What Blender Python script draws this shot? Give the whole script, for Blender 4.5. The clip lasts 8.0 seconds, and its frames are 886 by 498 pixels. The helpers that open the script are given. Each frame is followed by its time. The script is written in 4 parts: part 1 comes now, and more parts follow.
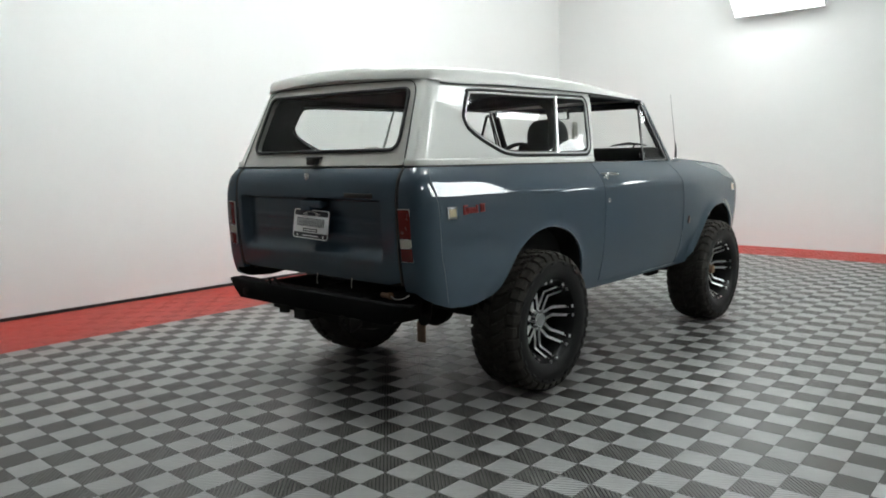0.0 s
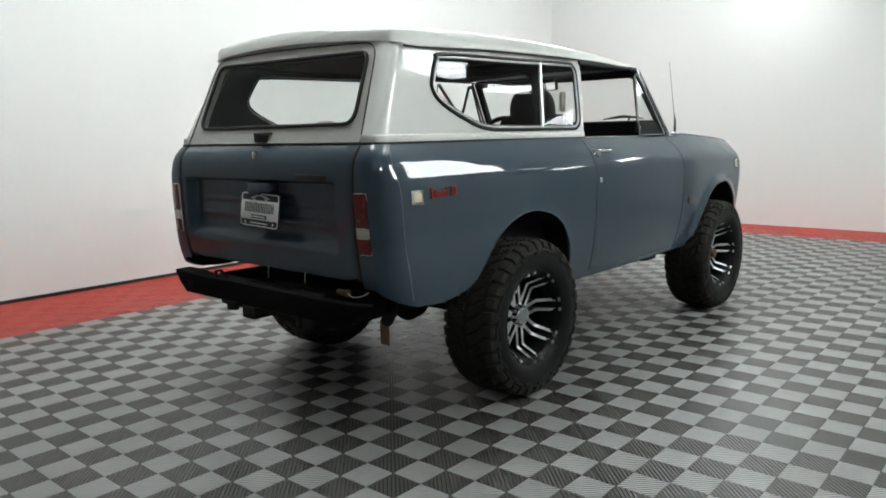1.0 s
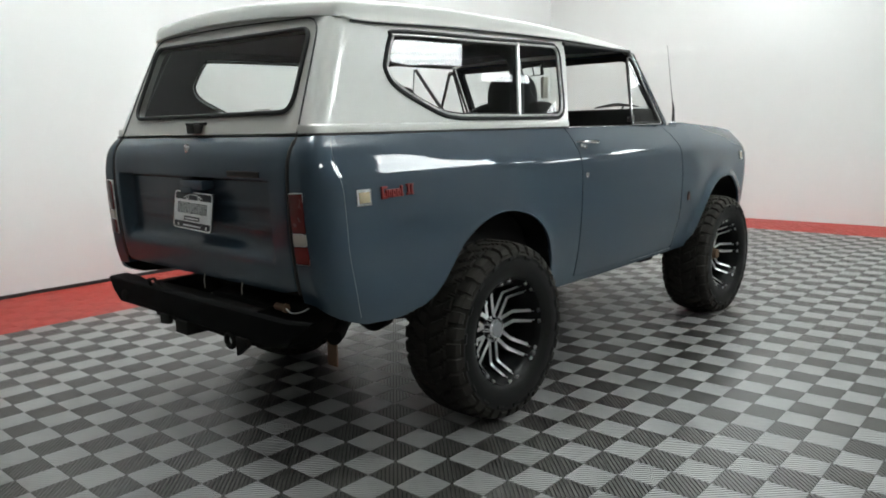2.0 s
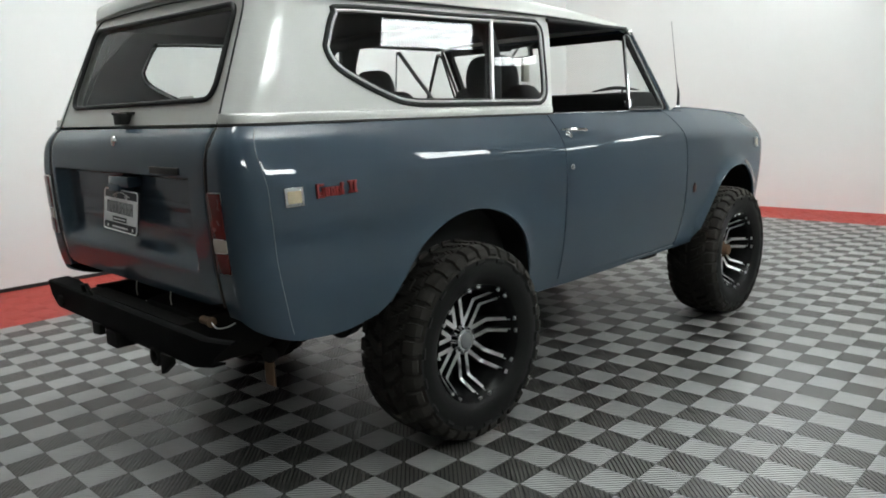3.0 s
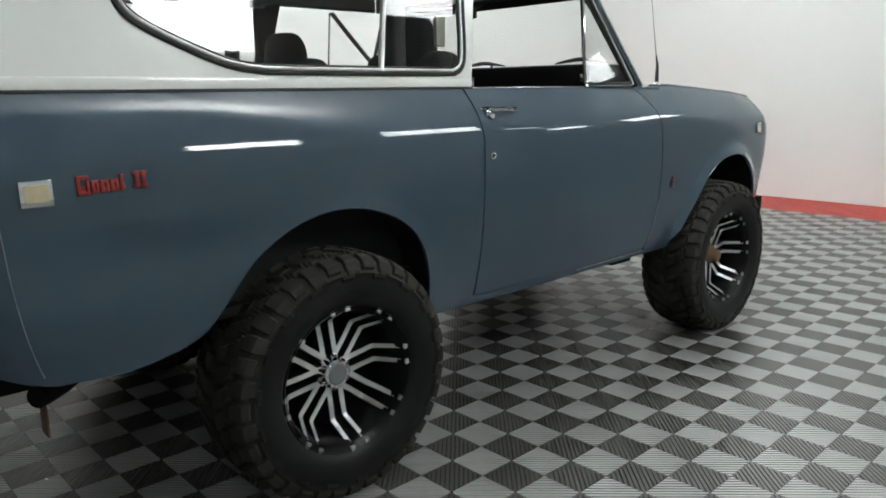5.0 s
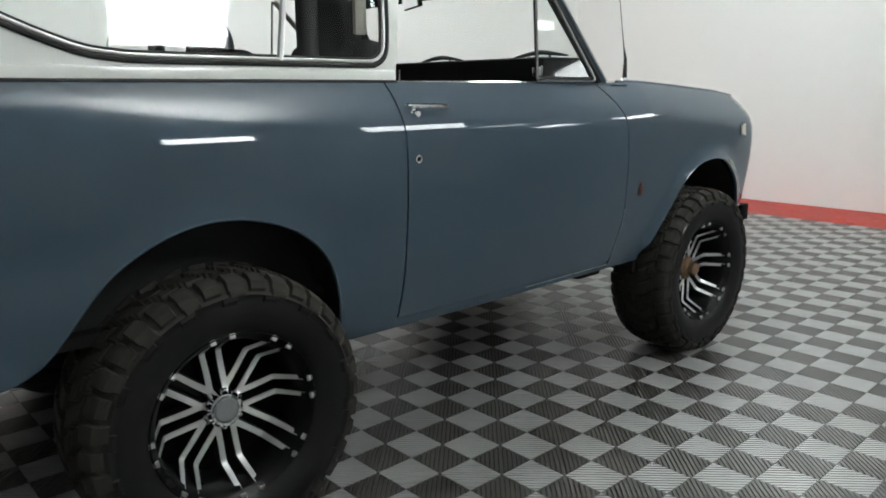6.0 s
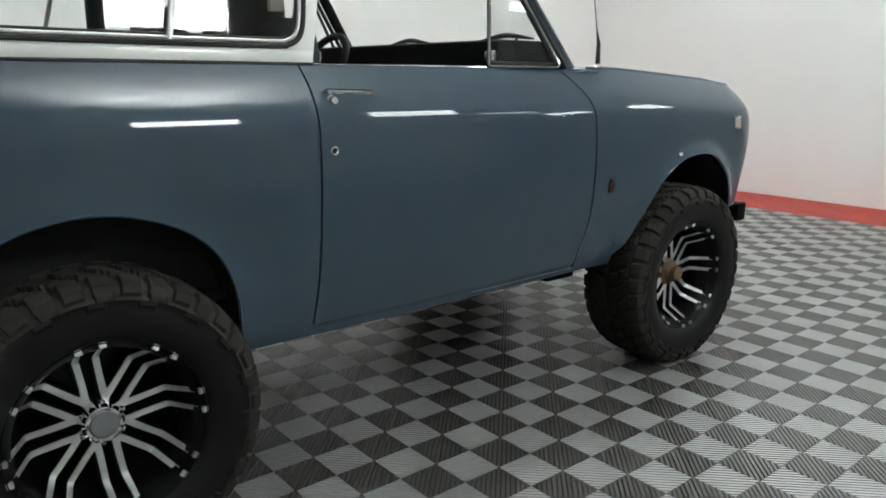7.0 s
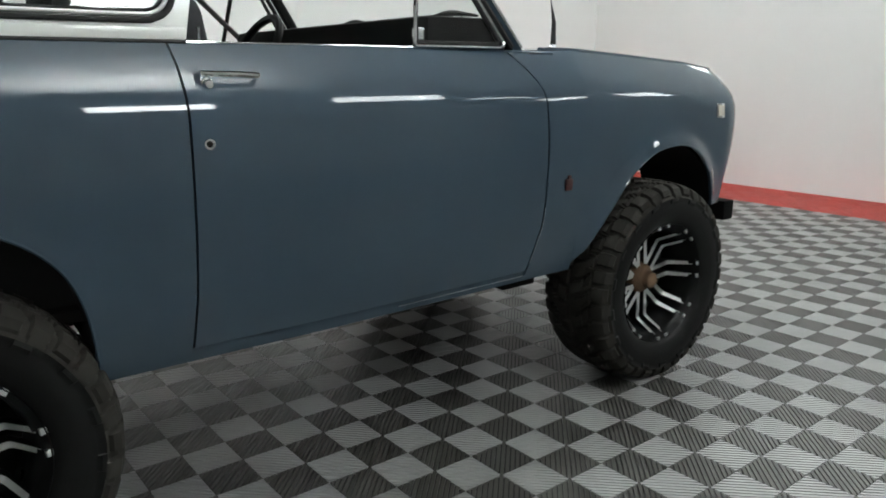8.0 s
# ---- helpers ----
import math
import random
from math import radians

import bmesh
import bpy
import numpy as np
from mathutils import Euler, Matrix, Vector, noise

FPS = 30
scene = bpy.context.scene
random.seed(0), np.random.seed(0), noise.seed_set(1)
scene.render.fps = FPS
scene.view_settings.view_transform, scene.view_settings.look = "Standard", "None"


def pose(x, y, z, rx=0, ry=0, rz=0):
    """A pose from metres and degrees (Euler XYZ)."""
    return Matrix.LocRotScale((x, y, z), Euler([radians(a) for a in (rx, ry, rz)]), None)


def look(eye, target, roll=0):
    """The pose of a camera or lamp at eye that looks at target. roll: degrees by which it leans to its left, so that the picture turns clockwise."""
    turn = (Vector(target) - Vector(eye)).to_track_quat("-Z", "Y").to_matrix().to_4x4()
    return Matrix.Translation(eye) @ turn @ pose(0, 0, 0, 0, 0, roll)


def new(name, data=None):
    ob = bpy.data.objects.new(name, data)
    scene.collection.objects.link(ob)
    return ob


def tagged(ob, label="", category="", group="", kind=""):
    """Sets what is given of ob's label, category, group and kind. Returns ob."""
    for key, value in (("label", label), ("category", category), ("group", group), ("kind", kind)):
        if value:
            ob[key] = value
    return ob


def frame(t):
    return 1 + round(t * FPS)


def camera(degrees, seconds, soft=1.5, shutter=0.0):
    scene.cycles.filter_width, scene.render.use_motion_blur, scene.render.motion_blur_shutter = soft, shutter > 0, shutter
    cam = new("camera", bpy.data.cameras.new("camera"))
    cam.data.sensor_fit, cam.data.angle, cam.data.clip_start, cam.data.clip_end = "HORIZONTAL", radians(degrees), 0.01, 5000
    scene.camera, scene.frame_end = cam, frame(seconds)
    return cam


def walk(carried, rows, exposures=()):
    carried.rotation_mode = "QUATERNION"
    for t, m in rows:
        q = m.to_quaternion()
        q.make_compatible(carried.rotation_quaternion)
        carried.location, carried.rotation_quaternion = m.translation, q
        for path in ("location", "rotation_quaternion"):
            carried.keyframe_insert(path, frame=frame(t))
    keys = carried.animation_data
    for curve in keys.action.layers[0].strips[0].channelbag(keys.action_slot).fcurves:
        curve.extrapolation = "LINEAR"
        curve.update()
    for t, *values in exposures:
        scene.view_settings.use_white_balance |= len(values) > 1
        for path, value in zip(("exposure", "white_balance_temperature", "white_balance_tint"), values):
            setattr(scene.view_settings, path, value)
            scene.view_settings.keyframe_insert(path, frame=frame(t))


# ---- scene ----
cam = camera(62.0, 8.0, soft=1.8)
PATH = [
    (0, (3.289, -3.583, 1.374), (1.961, -2.107, 1.132), -0.86),
    (0.5, (3.123, -3.368, 1.370), (1.826, -1.872, 1.090), -1.04),
    (1, (3.061, -3.115, 1.370), (1.744, -1.641, 1.064), -1.15),
    (1.5, (2.972, -2.878, 1.360), (1.659, -1.404, 1.042), -1.12),
    (3, (2.873, -2.183, 1.360), (1.491, -0.784, 0.996), -1.74),
    (3.5, (2.828, -1.968, 1.345), (1.438, -0.584, 0.954), -1.80),
    (4, (2.771, -1.738, 1.340), (1.373, -0.369, 0.927), -1.42),
    (5.5, (2.790, -1.071, 1.332), (1.331, 0.230, 0.909), -0.41),
    (6, (2.734, -0.843, 1.314), (1.271, 0.453, 0.891), -0.30),
    (6.5, (2.786, -0.634, 1.314), (1.280, 0.608, 0.880), -0.15),
    (7, (2.773, -0.421, 1.309), (1.255, 0.798, 0.852), 0.41),
    (7.5, (2.712, -0.198, 1.301), (1.196, 1.015, 0.821), 0.74),
    (8, (2.685, 0.024, 1.272), (1.143, 1.207, 0.800), -0.04),
]
walk(cam, [(t, look(eye, target, roll)) for t, eye, target, roll in PATH], exposures=((0.0, 0.45), (3.0, 0.48), (5.5, 0.41), (7.0, 0.33), (8.0, 0.25)))

# ---- light ----
LAMP = 14.6
world = bpy.data.worlds.new("world")
world.use_nodes = True
world.node_tree.nodes["Background"].inputs[0].default_value = (0.9, 0.95, 1.0, 1)
world.node_tree.nodes["Background"].inputs[1].default_value = 0.05
scene.world = world
scene.view_settings.exposure = 0.0

# ---- materials ----


def mat(name, color, rough=0.5, metal=0.0, var=0.12, scale=6.0, bump=0.0, bscale=120.0, coat=0.0, coat_rough=0.03, spec=0.5,
        rvar=0.08, emit=None, piece=0.0, fine=0.06):
    """A surface with two scales of variation in colour, a varying gloss and fine relief."""
    m = bpy.data.materials.new(name)
    m.use_nodes = True
    nt = m.node_tree
    b = nt.nodes["Principled BSDF"]
    ln = nt.links.new
    tc = nt.nodes.new("ShaderNodeTexCoord")
    n1 = nt.nodes.new("ShaderNodeTexNoise")
    n1.inputs["Scale"].default_value, n1.inputs["Detail"].default_value = scale, 5
    n2 = nt.nodes.new("ShaderNodeTexNoise")
    n2.inputs["Scale"].default_value, n2.inputs["Detail"].default_value = scale * 14, 3
    ln(tc.outputs["Object"], n1.inputs["Vector"])
    ln(tc.outputs["Object"], n2.inputs["Vector"])
    # value factor: 1 + var*(n1-.5)*2 + fine*(n2-.5)*2
    a = nt.nodes.new("ShaderNodeMath")
    a.operation = "MULTIPLY_ADD"
    a.inputs[1].default_value, a.inputs[2].default_value = 2 * var, 1 - var - fine
    ln(n1.outputs["Fac"], a.inputs[0])
    c = nt.nodes.new("ShaderNodeMath")
    c.operation = "MULTIPLY_ADD"
    c.inputs[1].default_value = 2 * fine
    ln(n2.outputs["Fac"], c.inputs[0])
    ln(a.outputs[0], c.inputs[2])
    last = c
    if piece:
        oi = nt.nodes.new("ShaderNodeObjectInfo")
        geo = nt.nodes.new("ShaderNodeNewGeometry")
        s = nt.nodes.new("ShaderNodeMath")
        s.operation = "ADD"
        ln(oi.outputs["Random"], s.inputs[0])
        ln(geo.outputs["Random Per Island"], s.inputs[1])
        f = nt.nodes.new("ShaderNodeMath")
        f.operation = "FRACT"
        ln(s.outputs[0], f.inputs[0])
        d = nt.nodes.new("ShaderNodeMath")
        d.operation = "MULTIPLY_ADD"
        d.inputs[1].default_value = piece
        ln(f.outputs[0], d.inputs[0])
        ln(last.outputs[0], d.inputs[2])
        last = d
    mul = nt.nodes.new("ShaderNodeVectorMath")
    mul.operation = "SCALE"
    mul.inputs[0].default_value = color
    ln(last.outputs[0], mul.inputs["Scale"])
    ln(mul.outputs[0], b.inputs["Base Color"])
    r = nt.nodes.new("ShaderNodeMath")
    r.operation = "MULTIPLY_ADD"
    r.inputs[1].default_value, r.inputs[2].default_value = 2 * rvar, rough - rvar
    r.use_clamp = True
    ln(n1.outputs["Fac"], r.inputs[0])
    ln(r.outputs[0], b.inputs["Roughness"])
    b.inputs["Metallic"].default_value = metal
    b.inputs["Coat Weight"].default_value = coat
    b.inputs["Coat Roughness"].default_value = coat_rough
    b.inputs["Specular IOR Level"].default_value = spec
    if bump:
        n3 = nt.nodes.new("ShaderNodeTexNoise")
        n3.inputs["Scale"].default_value, n3.inputs["Detail"].default_value = bscale, 4
        ln(tc.outputs["Object"], n3.inputs["Vector"])
        bp = nt.nodes.new("ShaderNodeBump")
        bp.inputs["Strength"].default_value, bp.inputs["Distance"].default_value = bump, 0.004
        ln(n3.outputs["Fac"], bp.inputs["Height"])
        ln(bp.outputs[0], b.inputs["Normal"])
    if emit:
        b.inputs["Emission Color"].default_value = (*emit[0], 1)
        b.inputs["Emission Strength"].default_value = emit[1]
    return m


def glass(name, tint=(1, 1, 1), rough=0.0, base=0.07):
    m = bpy.data.materials.new(name)
    m.use_nodes = True
    nt = m.node_tree
    nt.nodes.remove(nt.nodes["Principled BSDF"])
    out = nt.nodes["Material Output"]
    tr = nt.nodes.new("ShaderNodeBsdfTransparent")
    tr.inputs[0].default_value = (*tint, 1)
    gl = nt.nodes.new("ShaderNodeBsdfGlossy")
    gl.inputs["Roughness"].default_value = rough
    # gloss alike from both sides of the pane
    lw = nt.nodes.new("ShaderNodeLayerWeight")
    pw = nt.nodes.new("ShaderNodeMath")
    pw.operation = "POWER"
    pw.inputs[1].default_value = 5.0
    fr = nt.nodes.new("ShaderNodeMath")
    fr.operation = "MULTIPLY_ADD"
    fr.inputs[1].default_value, fr.inputs[2].default_value = 1 - base, base
    nt.links.new(lw.outputs["Facing"], pw.inputs[0])
    nt.links.new(pw.outputs[0], fr.inputs[0])
    mx = nt.nodes.new("ShaderNodeMixShader")
    nt.links.new(fr.outputs[0], mx.inputs[0])
    nt.links.new(tr.outputs[0], mx.inputs[1])
    nt.links.new(gl.outputs[0], mx.inputs[2])
    nt.links.new(mx.outputs[0], out.inputs[0])
    return m


M_WALL = mat("wall_paint", (0.78, 0.78, 0.765), 0.75, spec=0.25, var=0.025, scale=0.8, bump=0.05, bscale=60, fine=0.01)
# grey of walls out of view, chosen for what the car's paint reflects
M_UNSEEN_GREY = mat("unseen_wall_grey", (0.30, 0.30, 0.295), 0.8, var=0.06, scale=0.8)
# grey of an unseen stretch, toning down reflections at the car's tail
M_UNSEEN_MID_GREY = mat("unseen_wall_mid_grey", (0.34, 0.34, 0.335), 0.8, var=0.06, scale=0.8)
# pale grey of the unseen east wall, chosen for bounce onto the flank
M_UNSEEN_PALE_GREY = mat("unseen_wall_pale_grey", (0.62, 0.62, 0.61), 0.8, spec=0.2, var=0.05, scale=0.8)
M_CEIL = mat("ceiling_paint", (0.55, 0.55, 0.54), 0.8, var=0.03, scale=0.8)
M_BASE = mat("black_trim", (0.02, 0.02, 0.02), 0.5)
M_LIGHT_TILE = mat("light_grey_plastic", (0.335, 0.335, 0.33), 0.38, var=0.30, scale=2.2, rvar=0.1, piece=0.05, bump=0.1)
M_DARK_TILE = mat("dark_grey_plastic", (0.072, 0.069, 0.062), 0.36, var=0.36, scale=2.2, rvar=0.1, piece=0.015, bump=0.1)
M_RED_TILE = mat("red_plastic", (0.44, 0.047, 0.033), 0.5, var=0.12, scale=2.0, piece=0.06, bump=0.1)
M_GAP = mat("floor_underlay", (0.03, 0.03, 0.03), 0.9)
M_PAINT = mat("blue_grey_paint", (0.0370, 0.0615, 0.086), 0.5, spec=0.10, var=0.03, scale=1.5, coat=1.0, coat_rough=0.035, fine=0.01, rvar=0.03)
M_WHITE = mat("off_white_paint", (0.87, 0.875, 0.835), 0.42, var=0.02, scale=1.5, coat=0.7, coat_rough=0.06, fine=0.01, rvar=0.03)
# greyer base colour than M_WHITE: rear gate, sticker, wires and cable
M_GATE = mat("grey_white", (0.52, 0.51, 0.47), 0.4, var=0.03, scale=2, coat=0.6, coat_rough=0.06, fine=0.01)
M_BLACK = mat("black_rubber", (0.012, 0.012, 0.012), 0.6, var=0.2, scale=10)
M_TYRE = mat("tyre_rubber", (0.030, 0.0275, 0.0235), 0.8, spec=0.25, var=0.25, scale=14, bump=0.25, bscale=220, rvar=0.12)
M_SIDEWALL = mat("dressed_sidewall", (0.008, 0.0078, 0.0075), 0.5, spec=0.2, var=0.2, scale=14, bump=0.1, bscale=200)
# pale seam tone: worn paint at the door, a painted highlight on the corner
M_SEAM = mat("worn_lit_seam", (0.15, 0.18, 0.20), 0.5, var=0.5, scale=12)
M_AMBER_LENS = mat("pale_amber_lens", (0.55, 0.46, 0.30), 0.2, var=0.2, scale=40, coat=1.0)
M_UNDER = mat("undercoat_black", (0.014, 0.013, 0.012), 0.85, spec=0.15, var=0.3, scale=9, bump=0.3)
M_RIM_BLACK = mat("gloss_black_alloy", (0.004, 0.004, 0.004), 0.30, spec=0.16, var=0.1, coat=0.05)
M_RIM_CUT = mat("machined_alloy", (0.90, 0.90, 0.89), 0.36, metal=1.0, var=0.08, scale=30)
M_CHROME = mat("chrome", (0.84, 0.85, 0.86), 0.07, metal=1.0, var=0.05, scale=20, rvar=0.03)
M_LINING = mat("dark_lining", (0.014, 0.014, 0.014), 0.8, spec=0.2, var=0.2, scale=9)
M_SEAT = mat("black_seat_cloth", (0.016, 0.016, 0.018), 0.7, var=0.25, scale=12, bump=0.4, bscale=300)
M_RED_LENS = mat("red_lens", (0.13, 0.011, 0.009), 0.25, var=0.1, scale=20, coat=0.3)
M_WHITE_LENS = mat("clear_lens", (0.55, 0.50, 0.42), 0.2, var=0.1, scale=30, coat=1.0)
M_EMBLEM = mat("red_emblem", (0.22, 0.012, 0.010), 0.45, var=0.1)
M_BADGE = mat("dark_badge", (0.05, 0.012, 0.010), 0.4)
M_RUST = mat("rusty_steel", (0.15, 0.088, 0.05), 0.8, var=0.4, scale=25, bump=0.4)
M_BUMPER = mat("satin_black_steel", (0.006, 0.006, 0.006), 0.7, spec=0.07, var=0.2, scale=8, bump=0.1)
M_TRIM = mat("bright_trim", (0.88, 0.88, 0.87), 0.38, metal=1.0, var=0.05, scale=20)
M_PLATE = mat("plate_white", (0.88, 0.88, 0.87), 0.4, var=0.04)
M_PLATE_INK = mat("plate_dark_print", (0.03, 0.03, 0.035), 0.5)
M_MIRROR = mat("mirror_glass", (0.85, 0.86, 0.86), 0.02, metal=1.0, var=0.0, fine=0.0, rvar=0.0)
M_LAMP = mat("lamp_tube", (0.9, 0.9, 0.9), 0.5, emit=((0.93, 1.0, 1.0), LAMP))
M_LAMP_DIM = mat("lamp_tube_dim", (0.9, 0.9, 0.9), 0.5, emit=((0.93, 1.0, 1.0), LAMP * 1.1))
M_LAMP_SIDE = mat("lamp_tube_side", (0.9, 0.9, 0.9), 0.5, emit=((0.93, 1.0, 1.0), LAMP * 0.60))
M_LAMP_SOUTH = mat("lamp_tube_south", (0.9, 0.9, 0.9), 0.5, emit=((0.93, 1.0, 1.0), LAMP * 0.88))
# strong glow of the added uplight, for a soft highlight on the shoulder
M_ADDED_UPLIGHT = mat("added_uplight_tube", (0.9, 0.9, 0.9), 0.5, emit=((0.93, 1.0, 1.0), LAMP * 15.5))
M_LAMP_EAST = mat("lamp_tube_east", (0.9, 0.9, 0.9), 0.5, emit=((0.93, 1.0, 1.0), LAMP * 1.0))
M_LAMP_WALL = mat("lamp_tube_wall", (0.9, 0.9, 0.9), 0.5, emit=((0.93, 1.0, 1.0), LAMP * 0.45))
M_LAMP_BODY = mat("lamp_white_enamel", (0.8, 0.8, 0.8), 0.4)
M_GLASS = glass("clear_glass", (0.93, 0.95, 0.94))
M_GLASS_DARK = glass("rear_glass", (0.80, 0.82, 0.81), base=0.03)

# ---- mesh helpers ----


def mesh(name, verts, faces, material, smooth=True):
    me = bpy.data.meshes.new(name)
    me.from_pydata([tuple(v) for v in verts], [], faces)
    for m in (material if isinstance(material, (list, tuple)) else [material]):
        me.materials.append(m)
    if smooth:
        me.polygons.foreach_set("use_smooth", [True] * len(me.polygons))
        try:
            me.set_sharp_from_angle(angle=radians(35))
        except AttributeError:
            pass
    me.update()
    return me


def thicken(verts, faces, t):
    """Gives a sheet thickness t on the side away from its normals, with a rim. Returns verts, faces and the count of outer faces."""
    P = [Vector(p) for p in verts]
    N = [Vector() for _ in P]
    sides = {}
    for q in faces:
        n = (P[q[1]] - P[q[0]]).cross(P[q[2]] - P[q[0]])
        if len(q) > 3:
            n += (P[q[2]] - P[q[0]]).cross(P[q[3]] - P[q[0]])
        for k, a in enumerate(q):
            N[a] += n
            e = (a, q[(k + 1) % len(q)])
            sides[e] = sides.get(e, 0) + 1
    k = len(P)
    V = P + [p - (n.normalized() * t if n.length > 1e-12 else n) for p, n in zip(P, N)]
    F = [tuple(q) for q in faces] + [tuple(a + k for a in q[::-1]) for q in faces]
    F += [(b, a, a + k, b + k) for a, b in sides if (b, a) not in sides]
    return V, F, len(faces)


def part(name, data, parent=None, label="", m=None, thick=0.0, offset=-1.0, bevel=0.0, inner=0):
    """Links a mesh (or (verts, faces, material)) as one object under a thing or a part."""
    if thick:
        v, f, n = thicken(data[0], data[1], thick)
        me = mesh(name, v, f, data[2])
        if inner:
            me.polygons.foreach_set("material_index", [0] * n + [inner] * n + [0] * (len(f) - 2 * n))
    else:
        me = data if isinstance(data, bpy.types.Mesh) else mesh(name, *data)
    ob = new(name, me)
    if parent is not None:
        ob.parent = parent
    if m is not None:
        ob.matrix_local = m
    if label:
        ob["label"] = label
    return ob


def join(*pieces):
    """Joins (verts, faces) pieces into one."""
    V, F = [], []
    for v, f in pieces:
        o = len(V)
        V += list(v)
        F += [tuple(i + o for i in q) for q in f]
    return V, F


def moved(piece, m):
    v, f = piece
    return [m @ Vector(p) for p in v], f


def box(x0, x1, y0, y1, z0, z1, b=0.0):
    """A box with chamfered edges."""
    if b <= 0:
        v = [(x, y, z) for x in (x0, x1) for y in (y0, y1) for z in (z0, z1)]
        return v, [(0, 1, 3, 2), (4, 6, 7, 5), (0, 4, 5, 1), (2, 3, 7, 6), (0, 2, 6, 4), (1, 5, 7, 3)]
    bm = bmesh.new()
    bmesh.ops.create_cube(bm, size=1, matrix=Matrix.Translation(((x0 + x1) / 2, (y0 + y1) / 2, (z0 + z1) / 2)) @ Matrix.Diagonal((x1 - x0, y1 - y0, z1 - z0, 1)))
    bmesh.ops.bevel(bm, geom=bm.edges[:], offset=b, segments=2, affect="EDGES", profile=0.6)
    bm.verts.index_update()
    r = [v.co.copy() for v in bm.verts], [tuple(v.index for v in f.verts) for f in bm.faces]
    bm.free()
    return r


def tube(pts, r, n=8, closed=False, flat=1.0):
    """A round bar along a line of points; flat squeezes its section."""
    P = [Vector(p) for p in pts]
    k = len(P)
    V, F = [], []
    up = None
    for i, p in enumerate(P):
        a = P[(i - 1) % k] if (closed or i > 0) else p
        c = P[(i + 1) % k] if (closed or i < k - 1) else p
        t = (c - a).normalized()
        if up is None:
            up = t.orthogonal().normalized()
        up = (up - t * up.dot(t)).normalized()
        s = t.cross(up)
        rr = r[i] if isinstance(r, (list, tuple)) else r
        for j in range(n):
            w = 2 * math.pi * j / n
            V.append(p + up * (rr * math.cos(w)) + s * (rr * flat * math.sin(w)))
    rings = k if closed else k - 1
    for i in range(rings):
        for j in range(n):
            a, b = i * n + j, i * n + (j + 1) % n
            c, d = ((i + 1) % k) * n + (j + 1) % n, ((i + 1) % k) * n + j
            F.append((a, b, c, d))
    if not closed:
        F.append(tuple(range(n))[::-1])
        F.append(tuple((k - 1) * n + j for j in range(n)))
    return V, F


def lathe(profile, n=48, axis="x", close=False):
    """Turns (along, radius) points round the x axis."""
    V, F = [], []
    k = len(profile)
    for i in range(n):
        w = 2 * math.pi * i / n
        for a, r in profile:
            V.append((a, r * math.cos(w), r * math.sin(w)))
    for i in range(n):
        for j in range(k if close else k - 1):
            a, b = i * k + j, i * k + (j + 1) % k
            c, d = ((i + 1) % n) * k + (j + 1) % k, ((i + 1) % n) * k + j
            F.append((a, d, c, b))
    return V, F


def grid(rows):
    """A sheet through rows of points, all equally long."""
    k = len(rows[0])
    V = [p for r in rows for p in r]
    F = [(i * k + j, i * k + j + 1, (i + 1) * k + j + 1, (i + 1) * k + j) for i in range(len(rows) - 1) for j in range(k - 1)]
    return V, F


def smooth_line(pts, n, closed=False):
    """A smooth line of n points through a few."""
    P = np.array(pts, float)
    k = len(P)
    out = []
    m = k if closed else k - 1
    for i in range(n):
        s = i * m / (n if closed else n - 1)
        j = min(int(s), m - 1)
        u = s - j
        g = (lambda q: P[q % k]) if closed else (lambda q: P[min(max(q, 0), k - 1)])
        a, b, c, d = g(j - 1), g(j), g(j + 1), g(j + 2)
        out.append(tuple(0.5 * (2 * b + (c - a) * u + (2 * a - 5 * b + 4 * c - d) * u * u + (3 * b - a - 3 * c + d) * u ** 3)))
    return out


def round_poly(pts, radii, n=6):
    """A polygon with rounded corners, as a list of 2D points."""
    out = []
    k = len(pts)
    for i in range(k):
        p, a, b = (Vector(pts[j % k]) for j in (i, i - 1, i + 1))
        r = radii[i] if isinstance(radii, (list, tuple)) else radii
        if r <= 0:
            out.append(tuple(p))
            continue
        da, db = (a - p), (b - p)
        ta, tb = min(r, da.length * 0.48), min(r, db.length * 0.48)
        pa, pb = p + da.normalized() * ta, p + db.normalized() * tb
        for j in range(n + 1):
            u = j / n
            out.append(tuple(pa * (1 - u) ** 2 + p * 2 * u * (1 - u) + pb * u * u))
    return out


def plate(outline, holes, to3d):
    """A sheet with holes: flat outlines (2D) filled, then set in space by to3d(a, b)."""
    bm = bmesh.new()
    edges = []
    for loop in (outline, *holes):
        vs = [bm.verts.new((a, b, 0)) for a, b in loop]
        edges += [bm.edges.new((vs[i], vs[(i + 1) % len(vs)])) for i in range(len(vs))]
    bmesh.ops.triangle_fill(bm, use_beauty=True, use_dissolve=False, edges=edges, normal=(0, 0, 1))
    bm.verts.index_update()
    V = [to3d(v.co.x, v.co.y) for v in bm.verts]
    F = [tuple(v.index for v in f.verts) for f in bm.faces]
    bm.free()
    return V, F


def mirrored(piece):
    v, f = piece
    return [(-p[0], p[1], p[2]) for p in v], [q[::-1] for q in f]


# ---- the room ----
TURN = 0.98
ROOM = pose(0, 0, 0, 0, 0, TURN)
CHECK = 0.1535
WL, WR, WF, WB, HC = -3.94, 6.9, 7.80, -8.5, 5.6


def room_box(name, x0, x1, y0, y1, z0, z1, m, b=0.0):
    v, f = box(x0, x1, y0, y1, z0, z1, b)
    ob = part(name, mesh(name, v, f, m, smooth=False), m=ROOM)
    ob["kind"] = "structure"
